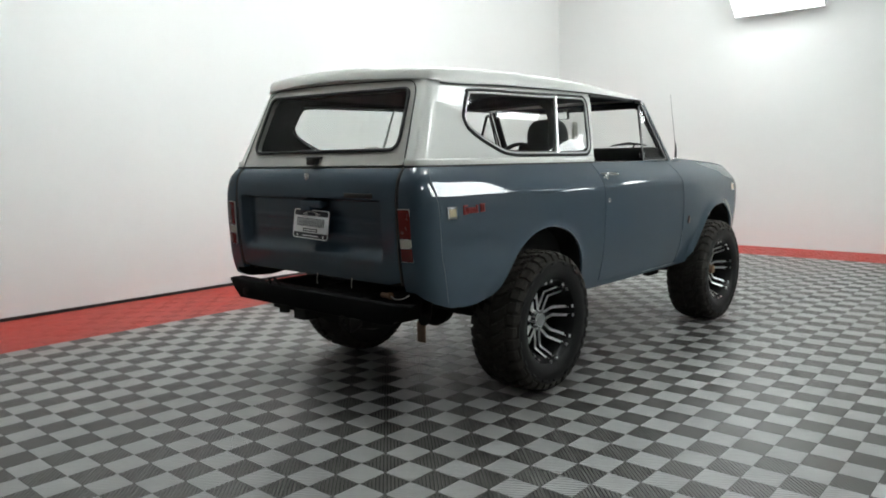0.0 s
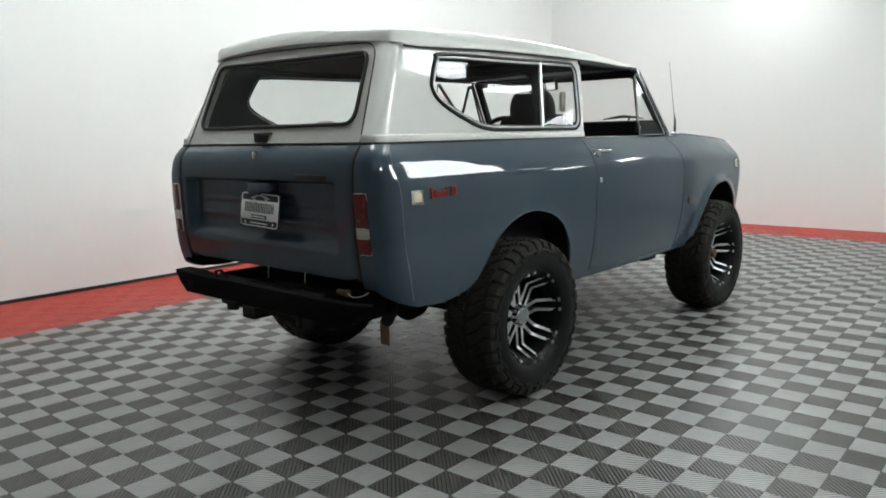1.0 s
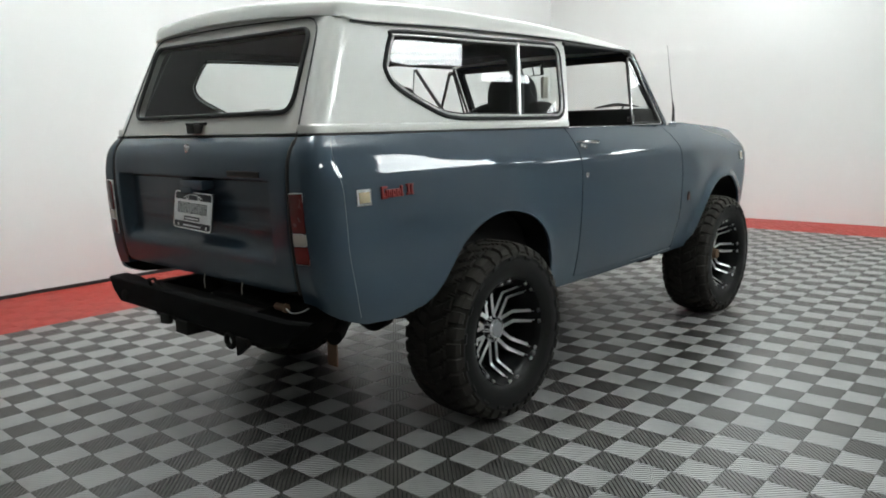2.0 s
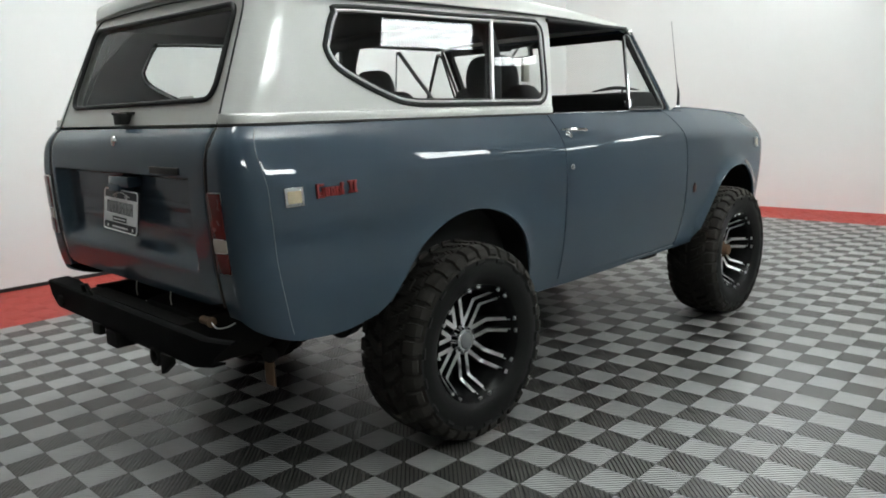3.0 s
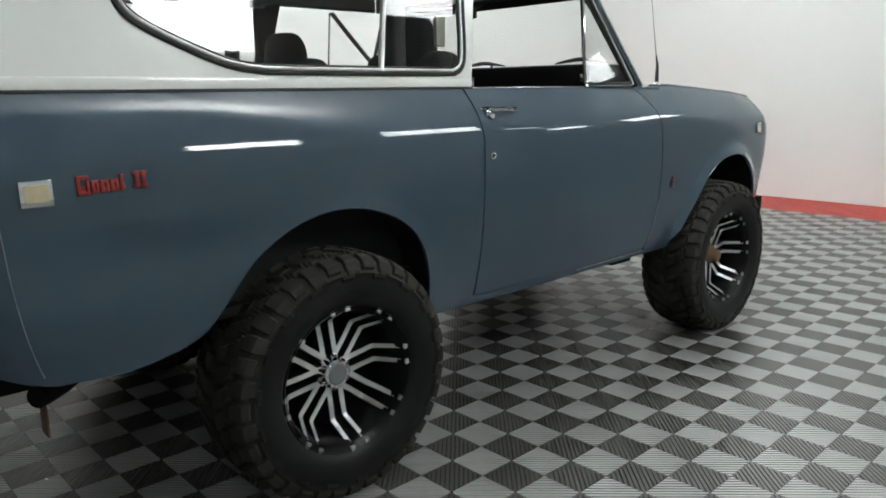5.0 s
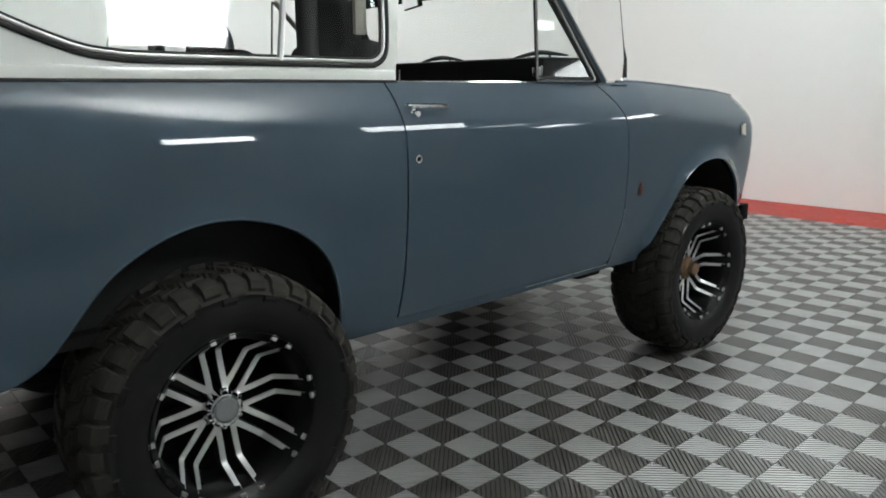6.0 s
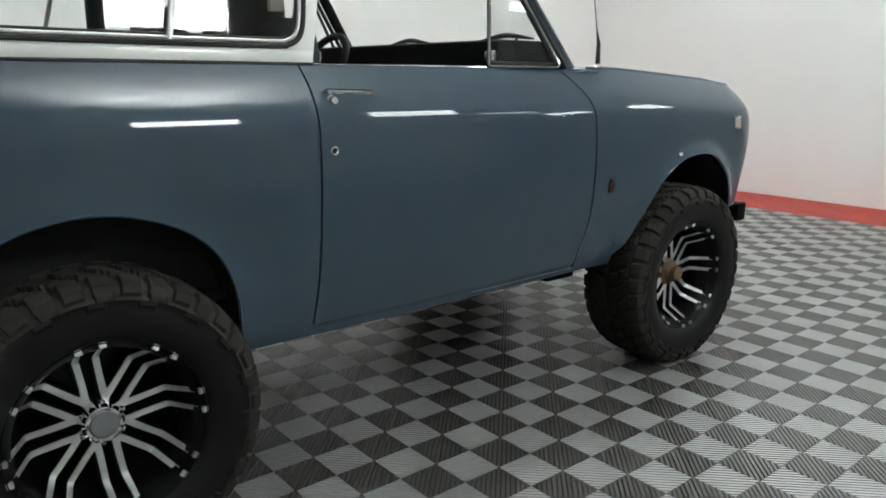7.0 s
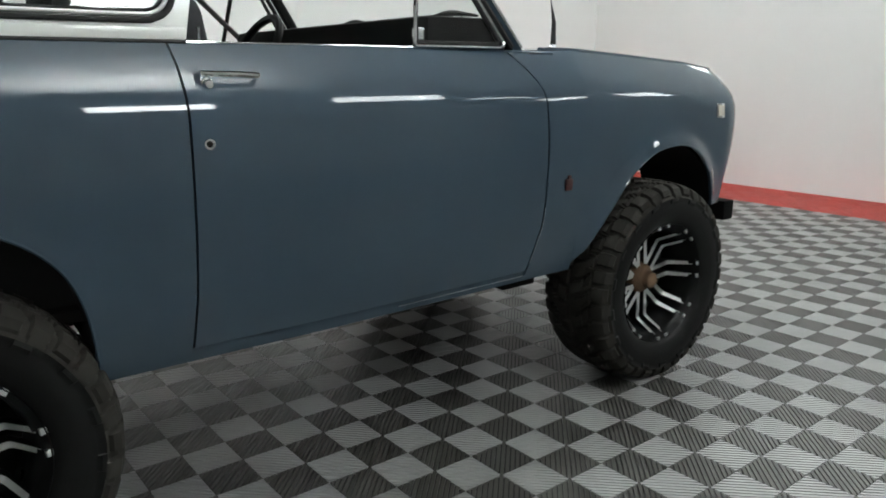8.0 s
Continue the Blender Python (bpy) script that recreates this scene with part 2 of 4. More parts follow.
    return ob


def wall(name, x0, x1, y0, y1, m=M_WALL, label="smooth white painted showroom wall"):
    return tagged(room_box(name, x0, x1, y0, y1, 0, HC, m), label, "wall")


wall("wall_west", WL - 0.15, WL, -1.62, WF + 0.15)
# unseen stretch of the west wall, greyed so tailgate and rear glass reflect less
wall("wall_south_west", WL - 0.15, WL, WB - 0.15, -1.62, M_UNSEEN_MID_GREY, "unseen wall in a grey chosen for the car's reflections")
wall("wall_north", WL, 2.9, WF, WF + 0.15)
# unseen end of the north wall, greyed to darken the door's reflection
wall("wall_north_east", 2.9, WR, WF, WF + 0.15, M_UNSEEN_GREY, "unseen wall in a grey chosen for the car's reflections")
# unseen east wall, its tone balancing the light on hardtop and paint
wall("wall_east", WR, WR + 0.15, WB - 0.15, WF + 0.15, M_UNSEEN_PALE_GREY, "unseen wall in a pale grey chosen for bounce light")
# unseen south wall, its grey chosen for bounce onto the tailgate
wall("wall_south", WL, WR, WB - 0.15, WB, M_UNSEEN_GREY, "unseen wall in a grey chosen for the car's reflections")
tagged(room_box("ceiling", WL - 0.15, WR + 0.15, WB - 0.15, WF + 0.15, HC, HC + 0.12, M_CEIL), "plain pale grey ceiling", "ceiling")
tagged(room_box("baseboard", WL + 0.002, WL + 0.014, WB, WF - 0.02, 0, 0.03, M_BASE), "thin black strip along the wall foot", "baseboard")
floor = tagged(room_box("floor", WL, WR, WB, WF, -0.10, -0.012, M_GAP), "ribbed plastic tile floor in grey checks with a red border", "floor")

# ribbed squares
RIBS = 13


def rib_square(sign, h=CHECK / 2 - 0.0012, depth=0.007):
    """One square whose raised ribs run along a diagonal."""
    V, F = [], []
    d = h * math.sqrt(2)
    pitch = 2 * d / RIBS
    for i in range(RIBS):
        lo, hi = -d + pitch * (i + 0.14), -d + pitch * (i + 0.86)
        # across p, along q: |p|+|q| <= d
        cut = [lo, hi] if lo * hi > 0 else [lo, 0.0, hi]
        top = [(p, d - abs(p)) for p in cut]
        bot = [(p, -(d - abs(p))) for p in cut[::-1]]
        ring = top + bot
        o = len(V)
        for p, q in ring:
            V.append(((p + q) / math.sqrt(2), (p - q) / math.sqrt(2) * sign, 0.0))
        n = len(ring)
        idx = list(range(o, o + n))
        F.append(tuple(idx) if sign > 0 else tuple(idx[::-1]))
        k = len(cut)
        o2 = len(V)
        for p, q in (ring[0], ring[-1], ring[k - 1], ring[k]):
            V.append(((p + q) / math.sqrt(2), (p - q) / math.sqrt(2) * sign, -depth))
        F.append((idx[0], idx[-1], o2 + 1, o2))
        F.append((idx[k - 1], idx[k], o2 + 3, o2 + 2))
    return V, F


SQ = {0: rib_square(-1), 1: rib_square(1)}
OU, OV = 0.3233 * CHECK, 0.5171 * CHECK
NEAR = []
REST = {"light": ([], []), "dark": ([], []), "red": ([], [])}
u0, u1 = math.floor((WL - OU) / CHECK), math.ceil((WR - OU) / CHECK)
v0, v1 = math.floor((WB - OV) / CHECK), math.ceil((WF - OV) / CHECK)
RED_U, RED_V = -18, 44
for iu in range(u0, u1):
    for iv in range(v0, v1):
        cx, cy = OU + (iu + 0.5) * CHECK, OV + (iv + 0.5) * CHECK
        odd = (iu + iv) % 2
        red = iu < RED_U or (iv >= RED_V and cx < 2.3)
        if not red and cy < -5.2 or cx > 5.6:
            # out of sight: plain squares
            h = CHECK / 2 - 0.001
            sq = ([(-h, -h, 0), (h, -h, 0), (h, h, 0), (-h, h, 0)], [(0, 1, 2, 3)])
        else:
            sq = SQ[odd]
            if not red and 0.6 < cx < 2.4 and -2.0 < cy < 2.1 and len(NEAR) < 300:
                NEAR.append((cx, cy, odd))
                continue
        V, F = REST["red" if red else ("dark" if odd else "light")]
        o = len(V)
        V += [(x + cx, y + cy, z) for x, y, z in sq[0]]
        F += [tuple(i + o for i in q) for q in sq[1]]


def finish_floor():
    for key, m, lab in (("light", M_LIGHT_TILE, "light grey ribbed plastic squares"), ("dark", M_DARK_TILE, "dark grey ribbed plastic squares"), ("red", M_RED_TILE, "red ribbed plastic border squares")):
        V, F = REST[key]
        ob = part(key + "_tiles", mesh(key + "_tiles", V, F, m, smooth=False), floor, lab)
        ob["kind"] = "stuff"
    data = {0: mesh("tile_light", *SQ[0], M_LIGHT_TILE, smooth=False), 1: mesh("tile_dark", *SQ[1], M_DARK_TILE, smooth=False)}
    for cx, cy, odd in NEAR:
        part("tile", data[odd], floor, m=pose(cx, cy, 0))


def panel_lamp(x, y, z, turn=0.0, tilt=50.0, length=1.2, width=0.60, glow=M_LAMP, spine=False):
    """A fluorescent fixture: enamel tray and bare tubes, leaning out from the wall and facing down into the room."""
    e = new("wall_lamp")
    # the added uplight shares this name and label
    tagged(e, "white enamel fluorescent fixture with bare lit tubes", "lamp", "fluorescent fixtures")
    e.matrix_world = ROOM @ pose(x, y, z, 0, 0, turn) @ pose(0, 0, 0, -tilt)
    h, w = length / 2, width / 2
    n = max(3, round(width / 0.10))
    step = width / n
    tray = join(box(-h, h, -w, w, step + 0.004, step + 0.024, 0.004), box(-h, h, -w - 0.02, -w, 0.0, step + 0.024, 0.004), box(-h, h, w, w + 0.02, 0.0, step + 0.024, 0.004),
                box(-h - 0.012, -h, -w - 0.02, w + 0.02, 0.0, step + 0.024), box(h, h + 0.012, -w - 0.02, w + 0.02, 0.0, step + 0.024))
    if spine:
        # bare tubes on a narrow spine, lighting the ceiling as well
        tray = box(-h, h, -0.05, 0.05, 0.11, 0.16, 0.006)
    part("tray", (*tray, M_LAMP_BODY), e)
    for i in range(n):
        yy = -w + (i + 0.5) * step
        part("tube", (*tube([(-h + 0.03 * (i % 2), yy, 0.5 * step), (h - 0.03 * ((i + 1) % 2), yy, 0.5 * step)], 0.50 * step, 10), glow), e)
    back = pose(0, 0, 0, tilt)
    for s in (-0.7 * h, 0.7 * h):
        # rods straight up to the ceiling
        a = Vector((s, 0, 0.07))
        part("rod", (*tube([a, a + back.to_3x3() @ Vector((0, 0, HC - z + (0.06 if tilt > 90 else -0.05)))], 0.008, 6), M_LAMP_BODY), e)
    return e

# fixtures under the ceiling
for lx, ly in ((-2.2, -0.4), (-2.2, 3.4), (-0.2, -1.2), (-0.2, 1.8), (0.1, 5.0), (-1.6, 6.2)):
    panel_lamp(lx, ly, 4.6, 90, 0, glow=M_LAMP_WALL if ly > 4 else M_LAMP_SIDE if lx < -2 else M_LAMP_SOUTH if ly < 0 else M_LAMP_DIM, spine=True)
# an added, unseen one turned up at the ceiling to light the car's flank
panel_lamp(3.3, 1.8, 4.92, 90, 218, 1.8, 0.16, glow=M_ADDED_UPLIGHT)
# fixtures on drop rods along the east side, leaning down towards the car
panel_lamp(5.3, 2.0, 4.15, -90, 60, 1.15, 0.80, glow=M_LAMP_EAST)
panel_lamp(5.3, 5.25, 4.75, -90, 60, 1.75, 0.9, glow=M_LAMP_SIDE)
panel_lamp(5.3, 6.85, 4.08, -90, 60, 1.2, 0.12, glow=M_LAMP_SIDE)
panel_lamp(5.3, -2.4, 4.0, -90, 55, 1.2, 0.30, glow=M_LAMP)
for lx in (3.4, 5.1):
    panel_lamp(lx, WF - 0.36, 3.25, 0, 60, 0.8, 0.4, glow=M_LAMP_WALL)
panel_lamp(-0.22, WF - 0.36, 3.59, 0, 45, glow=M_LAMP_WALL)

# ---- the car: rear axle at the origin, nose towards +y ----
car = new("car")
tagged(car, "lifted blue-grey two-door off-road wagon with white hardtop", "car")

SZ = [0.50, 0.55, 0.60, 0.70, 0.80, 0.90, 1.0, 1.1, 1.155, 1.175, 1.192, 1.21, 1.228, 1.25, 1.28, 1.31, 1.34]
SX = [0.845, 0.866, 0.878, 0.893, 0.902, 0.908, 0.911, 0.909, 0.9046, 0.9006, 0.8952, 0.8875, 0.8780, 0.8645, 0.844, 0.8215, 0.797]
RZ = [0.55, 0.60, 0.65, 0.75, 0.87, 1.0, 1.13, 1.22, 1.27, 1.31, 1.34]
RY = [-0.93, -0.958, -0.985, -1.015, -1.034, -1.043, -1.047, -1.044, -1.034, -1.012, -0.985]
FZ = [0.55, 0.68, 0.75, 0.89, 1.0, 1.07, 1.15, 1.193, 1.24, 1.27, 1.34]
FY = [2.98, 3.065, 3.115, 3.185, 3.210, 3.216, 3.210, 3.194, 3.150, 3.085, 2.9]
BELT = 1.338


def spl(x, xs, ys):
    """Smooth interpolation through a table."""
    xs, ys = np.asarray(xs), np.asarray(ys)
    i = int(np.clip(np.searchsorted(xs, x) - 1, 0, len(xs) - 2))
    h = xs[i + 1] - xs[i]
    u = min(max((x - xs[i]) / h, 0), 1)

    def slope(k):
        a, b = max(k - 1, 0), min(k + 1, len(xs) - 1)
        return (ys[b] - ys[a]) / (xs[b] - xs[a])
    m0, m1 = slope(i) * h, slope(i + 1) * h
    return float((2 * u ** 3 - 3 * u * u + 1) * ys[i] + (u ** 3 - 2 * u * u + u) * m0 + (3 * u * u - 2 * u ** 3) * ys[i + 1] + (u ** 3 - u * u) * m1)


def narrow(y):
    return -0.03 * max(y - 0.9, 0) ** 1.25


def top_z(y):
    return float(np.interp(y, [1.9, 2.08, 2.41, 2.82, 3.07, 3.25], [BELT, 1.340, 1.322, 1.296, 1.268, 1.24]))


def ease(a):
    a = min(max(a, 0), 1)
    return a * a * (3 - 2 * a)


def taper(y, z):
    """The flank draws in a little towards the tail, most at mid height."""
    return -0.022 * ease((0.2 - y) / 0.9) * ease((z - 0.75) / 0.2) * (1 - ease((z - 1.20) / 0.13))


def side_x(y, z):
    t = top_z(y)
    zz = z if z < 0.9 else 0.9 + (z - 0.9) * (BELT - 0.9) / (t - 0.9)
    return spl(zz, SZ, SX) + narrow(y) + taper(y, z)


def levels(lo, hi, n=22):
    """Heights from lo to hi, dense over the shoulder."""
    out = []
    if lo < 1.1 and hi > 1.23:
        # extra rows where the side turns into the shoulder
        k = 20
        low = [lo + (1.155 - lo) * (i / k) ** 1.7 for i in range(k)]
        mid = [1.155 + 0.07 * i / 10 for i in range(10)]
        return low + mid + [1.225 + (hi - 1.225) * i / 6 for i in range(7)]
    for i in range(n + 1):
        u = i / n
        out.append(lo + (hi - lo) * (1 - (1 - u) ** 1.5))
    return out


REAR_ARCH_Y = [-0.90, -0.745, -0.643, -0.527, -0.455, -0.356, -0.287, -0.175, -0.058, 0.064, 0.183, 0.267, 0.328, 0.362, 0.374]
REAR_ARCH_Z = [0.640, 0.622, 0.624, 0.652, 0.694, 0.810, 0.877, 0.942, 0.974, 0.972, 0.937, 0.885, 0.810, 0.710, 0.600]
FRONT_ARCH_Y = [2.05, 2.107, 2.235, 2.336, 2.448, 2.544, 2.672, 2.785, 2.889, 2.934, 2.95]
FRONT_ARCH_Z = [0.560, 0.614, 0.762, 0.872, 0.940, 0.965, 0.969, 0.933, 0.841, 0.751, 0.690]
REAR_LINE = smooth_line(list(zip(REAR_ARCH_Y[2:], REAR_ARCH_Z[2:])), 70)
FRONT_LINE = smooth_line(list(zip(FRONT_ARCH_Y[1:], FRONT_ARCH_Z[1:])), 70)
CORNER = 0.145
GATE_X = 0.692


def corner_pt(z, w):
    """A point on the rear corner, turned w from the side towards the rear."""
    k = min(max((z - 1.15) / (BELT - 1.15), 0), 1)
    r, e = CORNER + (0.10 - CORNER) * k, 0.94 - 0.36 * k
    rx = 0.108 - 0.012 * k
    return side_x(-0.88, z) - rx + rx * max(math.cos(w), 0) ** e, spl(z, RZ, RY) + r - r * max(math.sin(w), 0) ** e, z


def flare(y, z, line, out, reach):
    """How far the skin swells out beside a wheel arch."""
    d = min(math.hypot(y - a, z - b) for a, b in line)
    return out * math.exp(-(d / reach) ** 2)


def quarter():
    rows = []
    ys = [0.618, 0.55, 0.45, 0.39, 0.376]
    a = REAR_ARCH_Y[::-1]
    ya = [p[0] for p in smooth_line([(y, 0) for y in a], 80)]
    for y in ys + [y for y in ya[1:] if y > -0.79] + [-0.80]:
        if y > 0.375:
            lo = 0.548
        else:
            lo = spl(y, REAR_ARCH_Y, REAR_ARCH_Z)
        w = min(max((y - 0.39) / 0.228, 0), 1)
        rows.append([(side_x(y, z) + (flare(y, z, REAR_LINE, 0.006, 0.03) if -0.55 < y < 0.42 and z < 1.06 else 0), y + (door_rear(z) - 0.003 - 0.618) * w, z) for z in levels(lo, BELT)])
    for i in range(1, 23):
        w = math.pi / 2 * i / 22
        lo = 0.627 + 0.088 * (i / 22) ** 1.2
        rows.append([corner_pt(z, w) for z in levels(lo, BELT)])
    rows.append([(GATE_X + 0.024, spl(z, RZ, RY) + 0.001, z) for z in levels(0.718, BELT)])
    # edge turned in along the gate gap
    rows.append([(GATE_X + 0.018, spl(z, RZ, RY) + 0.006, z) for z in levels(0.72, BELT)])
    rows.append([(GATE_X + 0.018, spl(z, RZ, RY) + 0.045, z) for z in levels(0.72, BELT)])
    return grid(rows)


def door_front(z):
    return spl(z, [0.55, 0.67, 0.75, 0.94, 1.09, 1.19, 1.243, 1.311, 1.34], [1.80, 1.838, 1.862, 1.870, 1.866, 1.858, 1.834, 1.775, 1.745])


def door_rear(z):
    return spl(z, [0.55, 0.60, 0.75, 1.1, 1.27, 1.34], [0.60, 0.606, 0.619, 0.628, 0.630, 0.622])


def door_skin():
    rows = []
    for i in range(31):
        u = i / 30
        row = []
        for z in levels(0.572, BELT):
            y0, y1 = door_rear(z) + 0.003, door_front(z) - 0.004
            y = y0 + (y1 - y0) * u
            row.append((side_x(y, z), y, z))
        rows.append(row)
    return grid(rows[::-1])


def fender():
    rows = []
    base = 1.876
    ys = [base, 1.90, 1.94, 1.98, 2.02, 2.05] + [p[0] for p in smooth_line([(y, 0) for y in FRONT_ARCH_Y], 60)][1:] + [2.955, 3.0, 3.04]
    for y in ys:
        if y < 2.05:
            lo = 0.556
        elif y <= 2.95:
            lo = spl(y, FRONT_ARCH_Y, FRONT_ARCH_Z)
        else:
            lo = 0.684
        w = max(0, 1 - (y - base) / 0.17)
        row = []
        for z in levels(lo, top_z(y)):
            yy = y + (door_front(min(z, BELT)) + 0.003 - base) * w
            row.append((side_x(yy, z) + (flare(yy, z, FRONT_LINE, 0.020, 0.042) if 2.05 < yy and z < 1.12 else 0), yy, z))
        rows.append(row)
    for i in range(1, 13):
        a = math.pi / 2 * i / 12
        row = []
        for z in levels(0.684 + 0.02 * i / 12, top_z(3.07)):
            sx, fy = side_x(3.07, z), spl(z, FZ, FY)
            r = min(0.16, max(fy - 3.04, 0.02))
            sx += flare(3.04, z, FRONT_LINE, 0.020, 0.042) * math.cos(a)
            row.append((sx - 0.16 + 0.16 * math.cos(a), 3.04 + (fy - 3.04) * math.sin(a), z))
        rows.append(row)
    row = []
    for z in levels(0.77, top_z(3.07)):
        row.append((0.62, spl(z, FZ, FY), z))
    rows.append(row)
    rows.append([(0.0, y, z) for _, y, z in row])
    return grid(rows[::-1])


def both(name, piece, material, parent, label="", **kw):
    """A part on the near side and its mirror image on the far side."""
    return part(name, (*piece, material), parent, label, **kw), part(name, (*mirrored(piece), material), parent, label, **kw)


quarters = both("quarter_panel", quarter(), [M_PAINT, M_UNDER], car, thick=0.014, inner=1)
doors = both("door", door_skin(), [M_PAINT, M_LINING], car, "blue-grey door with chrome handle", thick=0.04, inner=1)
fenders = both("front_fender", fender(), [M_PAINT, M_UNDER], car, thick=0.014, inner=1)


def rocker():
    rows = []
    for y in np.linspace(0.374, 2.06, 20):
        x = side_x(y, 0.55)
        rows.append([(x - 0.006, y, 0.570), (x - 0.004, y, 0.553), (x - 0.012, y, 0.532), (x - 0.04, y, 0.524), (x - 0.10, y, 0.528)])
    return grid(rows)


both("rocker_panel", rocker(), M_PAINT, car, thick=0.01)


def jamb():
    """Dark post behind the door gap."""
    rows = []
    for y in (0.54, 0.66):
        rows.append([(side_x(y, z) - 0.03, y, z) for z in levels(0.56, 1.33)])
    rows2 = []
    for y in (1.68, 1.93):
        rows2.append([(side_x(y, z) - 0.03, y, z) for z in levels(0.56, 1.32)])
    return grid(rows), grid(rows2)


for post in jamb():
    both("door_jamb", post, M_UNDER, car, thick=0.01)


def arch_lip(ys, zs, out):
    line = smooth_line(list(zip(ys, zs)), 48)
    return tube([(side_x(y, z) - 0.003 + out, y, z + 0.002) for y, z in line], 0.0048, 6)


both("arch_lip", arch_lip(REAR_ARCH_Y[3:], REAR_ARCH_Z[3:], 0.006), M_PAINT, car)
both("arch_lip", arch_lip(FRONT_ARCH_Y[1:], FRONT_ARCH_Z[1:], 0.020), M_PAINT, car)


# wheel wells and inner structure
def well(ys, zs, x0, x1):
    line = smooth_line(list(zip(ys, zs)), 40)
    a = [(x0, y, z - 0.004) for y, z in line]
    b = [(x1, y, z + 0.02) for y, z in line]
    return grid([a, b])


rw = well(REAR_ARCH_Y[3:], [z + 0.004 for z in REAR_ARCH_Z[3:]], 0.885, 0.50)
both("wheel_well", join(rw, grid([[(0.50, y, z) for y, z in zip(REAR_ARCH_Y[3:], REAR_ARCH_Z[3:])], [(0.50, y, 0.55) for y in REAR_ARCH_Y[3:]]])), M_UNDER, car, "black undercoated wheel well")
fw = well(FRONT_ARCH_Y[2:], [z + 0.004 for z in FRONT_ARCH_Z[2:]], 0.83, 0.46)
both("wheel_well", fw, M_UNDER, car, "black undercoated wheel well")


# tailgate with its recess
def tailgate():
    def ramp(a, lo, hi, rise, fall):
        return ease((a - lo) / rise) * ease((hi - a) / fall)

    def pt(x, z):
        # pressed recess round the number plate, steep on top, sloping at the foot
        d = 0.052 * ramp(x, -0.655, 0.590, 0.045, 0.030) * ramp(z, 0.850, 1.176, 0.085, 0.016)
        # two ribs pressed across the recess floor
        if -0.58 < x < 0.56:
            d -= 0.003 * (math.exp(-((z - 1.062) / 0.012) ** 4) + math.exp(-((z - 0.985) / 0.012) ** 4)) * ramp(x, -0.58, 0.56, 0.05, 0.05)
        return (x, spl(z, RZ, RY) + d, z)
    zs = [0.742, 0.755, 0.78, 0.81, 0.835, 0.85, 0.862, 0.875, 0.888, 0.90, 0.912, 0.925, 0.94, 0.955, 0.967, 0.971, 0.976, 0.985, 0.994, 0.999, 1.004, 1.02, 1.038, 1.045, 1.050, 1.056, 1.068, 1.074, 1.079, 1.09,
          1.12, 1.15, 1.159, 1.163, 1.167, 1.171, 1.175, 1.179, 1.19, 1.22, 1.25, 1.27, 1.29, 1.31, 1.325, 1.333]
    xs = [-0.692, -0.688, -0.675, -0.660, -0.65, -0.64, -0.63, -0.62, -0.61, -0.60, -0.58, -0.56, -0.53, -0.45, -0.3, -0.1, 0.1, 0.3, 0.45, 0.51, 0.54, 0.558, 0.565, 0.572, 0.58, 0.588, 0.596, 0.62, 0.65, 0.675, 0.688, 0.692]
    rows = []
    for z in zs:
        row = []
        for x in xs:
            lift = 0.02 * max(0, abs(x) - 0.60) / 0.09 * max(0, (0.80 - z) / 0.06)
            p = pt(x, z + lift)
            # side edges rolled in
            row.append((p[0], p[1] + (0.006 if abs(x) > 0.69 else 0.0015 if abs(x) > 0.685 else 0), p[2]))
        rows.append(row)
    return grid(rows)


gate = part("tailgate", (*tailgate(), [M_PAINT, M_UNDER]), car, "blue-grey tailgate with pressed recess", thick=0.03, inner=1)


# black strips down the gate gaps, standing in for the shade inside them
both("gate_gap_shade", tube([(GATE_X + 0.009, spl(z, RZ, RY) + 0.009, z) for z in np.linspace(0.75, BELT - 0.004, 22)], 0.0108, 6), M_BLACK, gate)


def fender_glint_bar():
    """A bar added along the fender's top edge to catch a bright line."""
    ys = np.linspace(1.93, 3.04, 20)
    return tube([(side_x(y, top_z(y)) - 0.012, y, top_z(y) + 0.003) for y in ys], 0.008, 8)


both("fender_glint_bar", fender_glint_bar(), M_PAINT, car)

# hood, cowl and front panel
def hood():
    rows = []
    for y in [1.80, 1.86, 1.92, 1.96, 2.0, 2.1, 2.3, 2.5, 2.7, 2.85, 2.95, 3.02, 3.07, 3.10]:
        z0 = top_z(y)
        half = side_x(y, z0)
        if y > 3.0:
            half -= (y - 3.0) * 0.6
        row = []
        for i in range(33):
            u = -1 + i / 16
            crown = 0.024 * (1 - abs(u) ** 3) * (1 if y > 1.9 else 0.6)
            row.append((u * half, y, z0 + crown - 0.012 * max(0, (y - 2.95) / 0.15)))
        rows.append(row)
    return grid(rows)


part("hood", (*hood(), M_PAINT), car, thick=0.012)
part("cowl", (*box(-0.78, 0.78, 1.70, 1.98, 1.30, 1.335, 0.006), M_PAINT), car)

# hardtop


def cap_x(z):
    return 0.793 - 0.20 * (z - 1.34) - 0.25 * max(0, z - 1.70) ** 1.5


WINDOW = [(-0.578, 1.585), (-0.568, 1.625), (-0.520, 1.715), (-0.455, 1.742), (0.1, 1.752), (0.60, 1.762), (0.668, 1.752), (0.690, 1.712), (0.677, 1.60), (0.664, 1.50), (0.651, 1.440), (0.632, 1.410), (0.602, 1.394), (0.555, 1.389), (0.25, 1.389),
          (-0.10, 1.390), (-0.20, 1.394), (-0.30, 1.412), (-0.46, 1.478), (-0.548, 1.530)]
win = smooth_line(WINDOW, 96, closed=True)
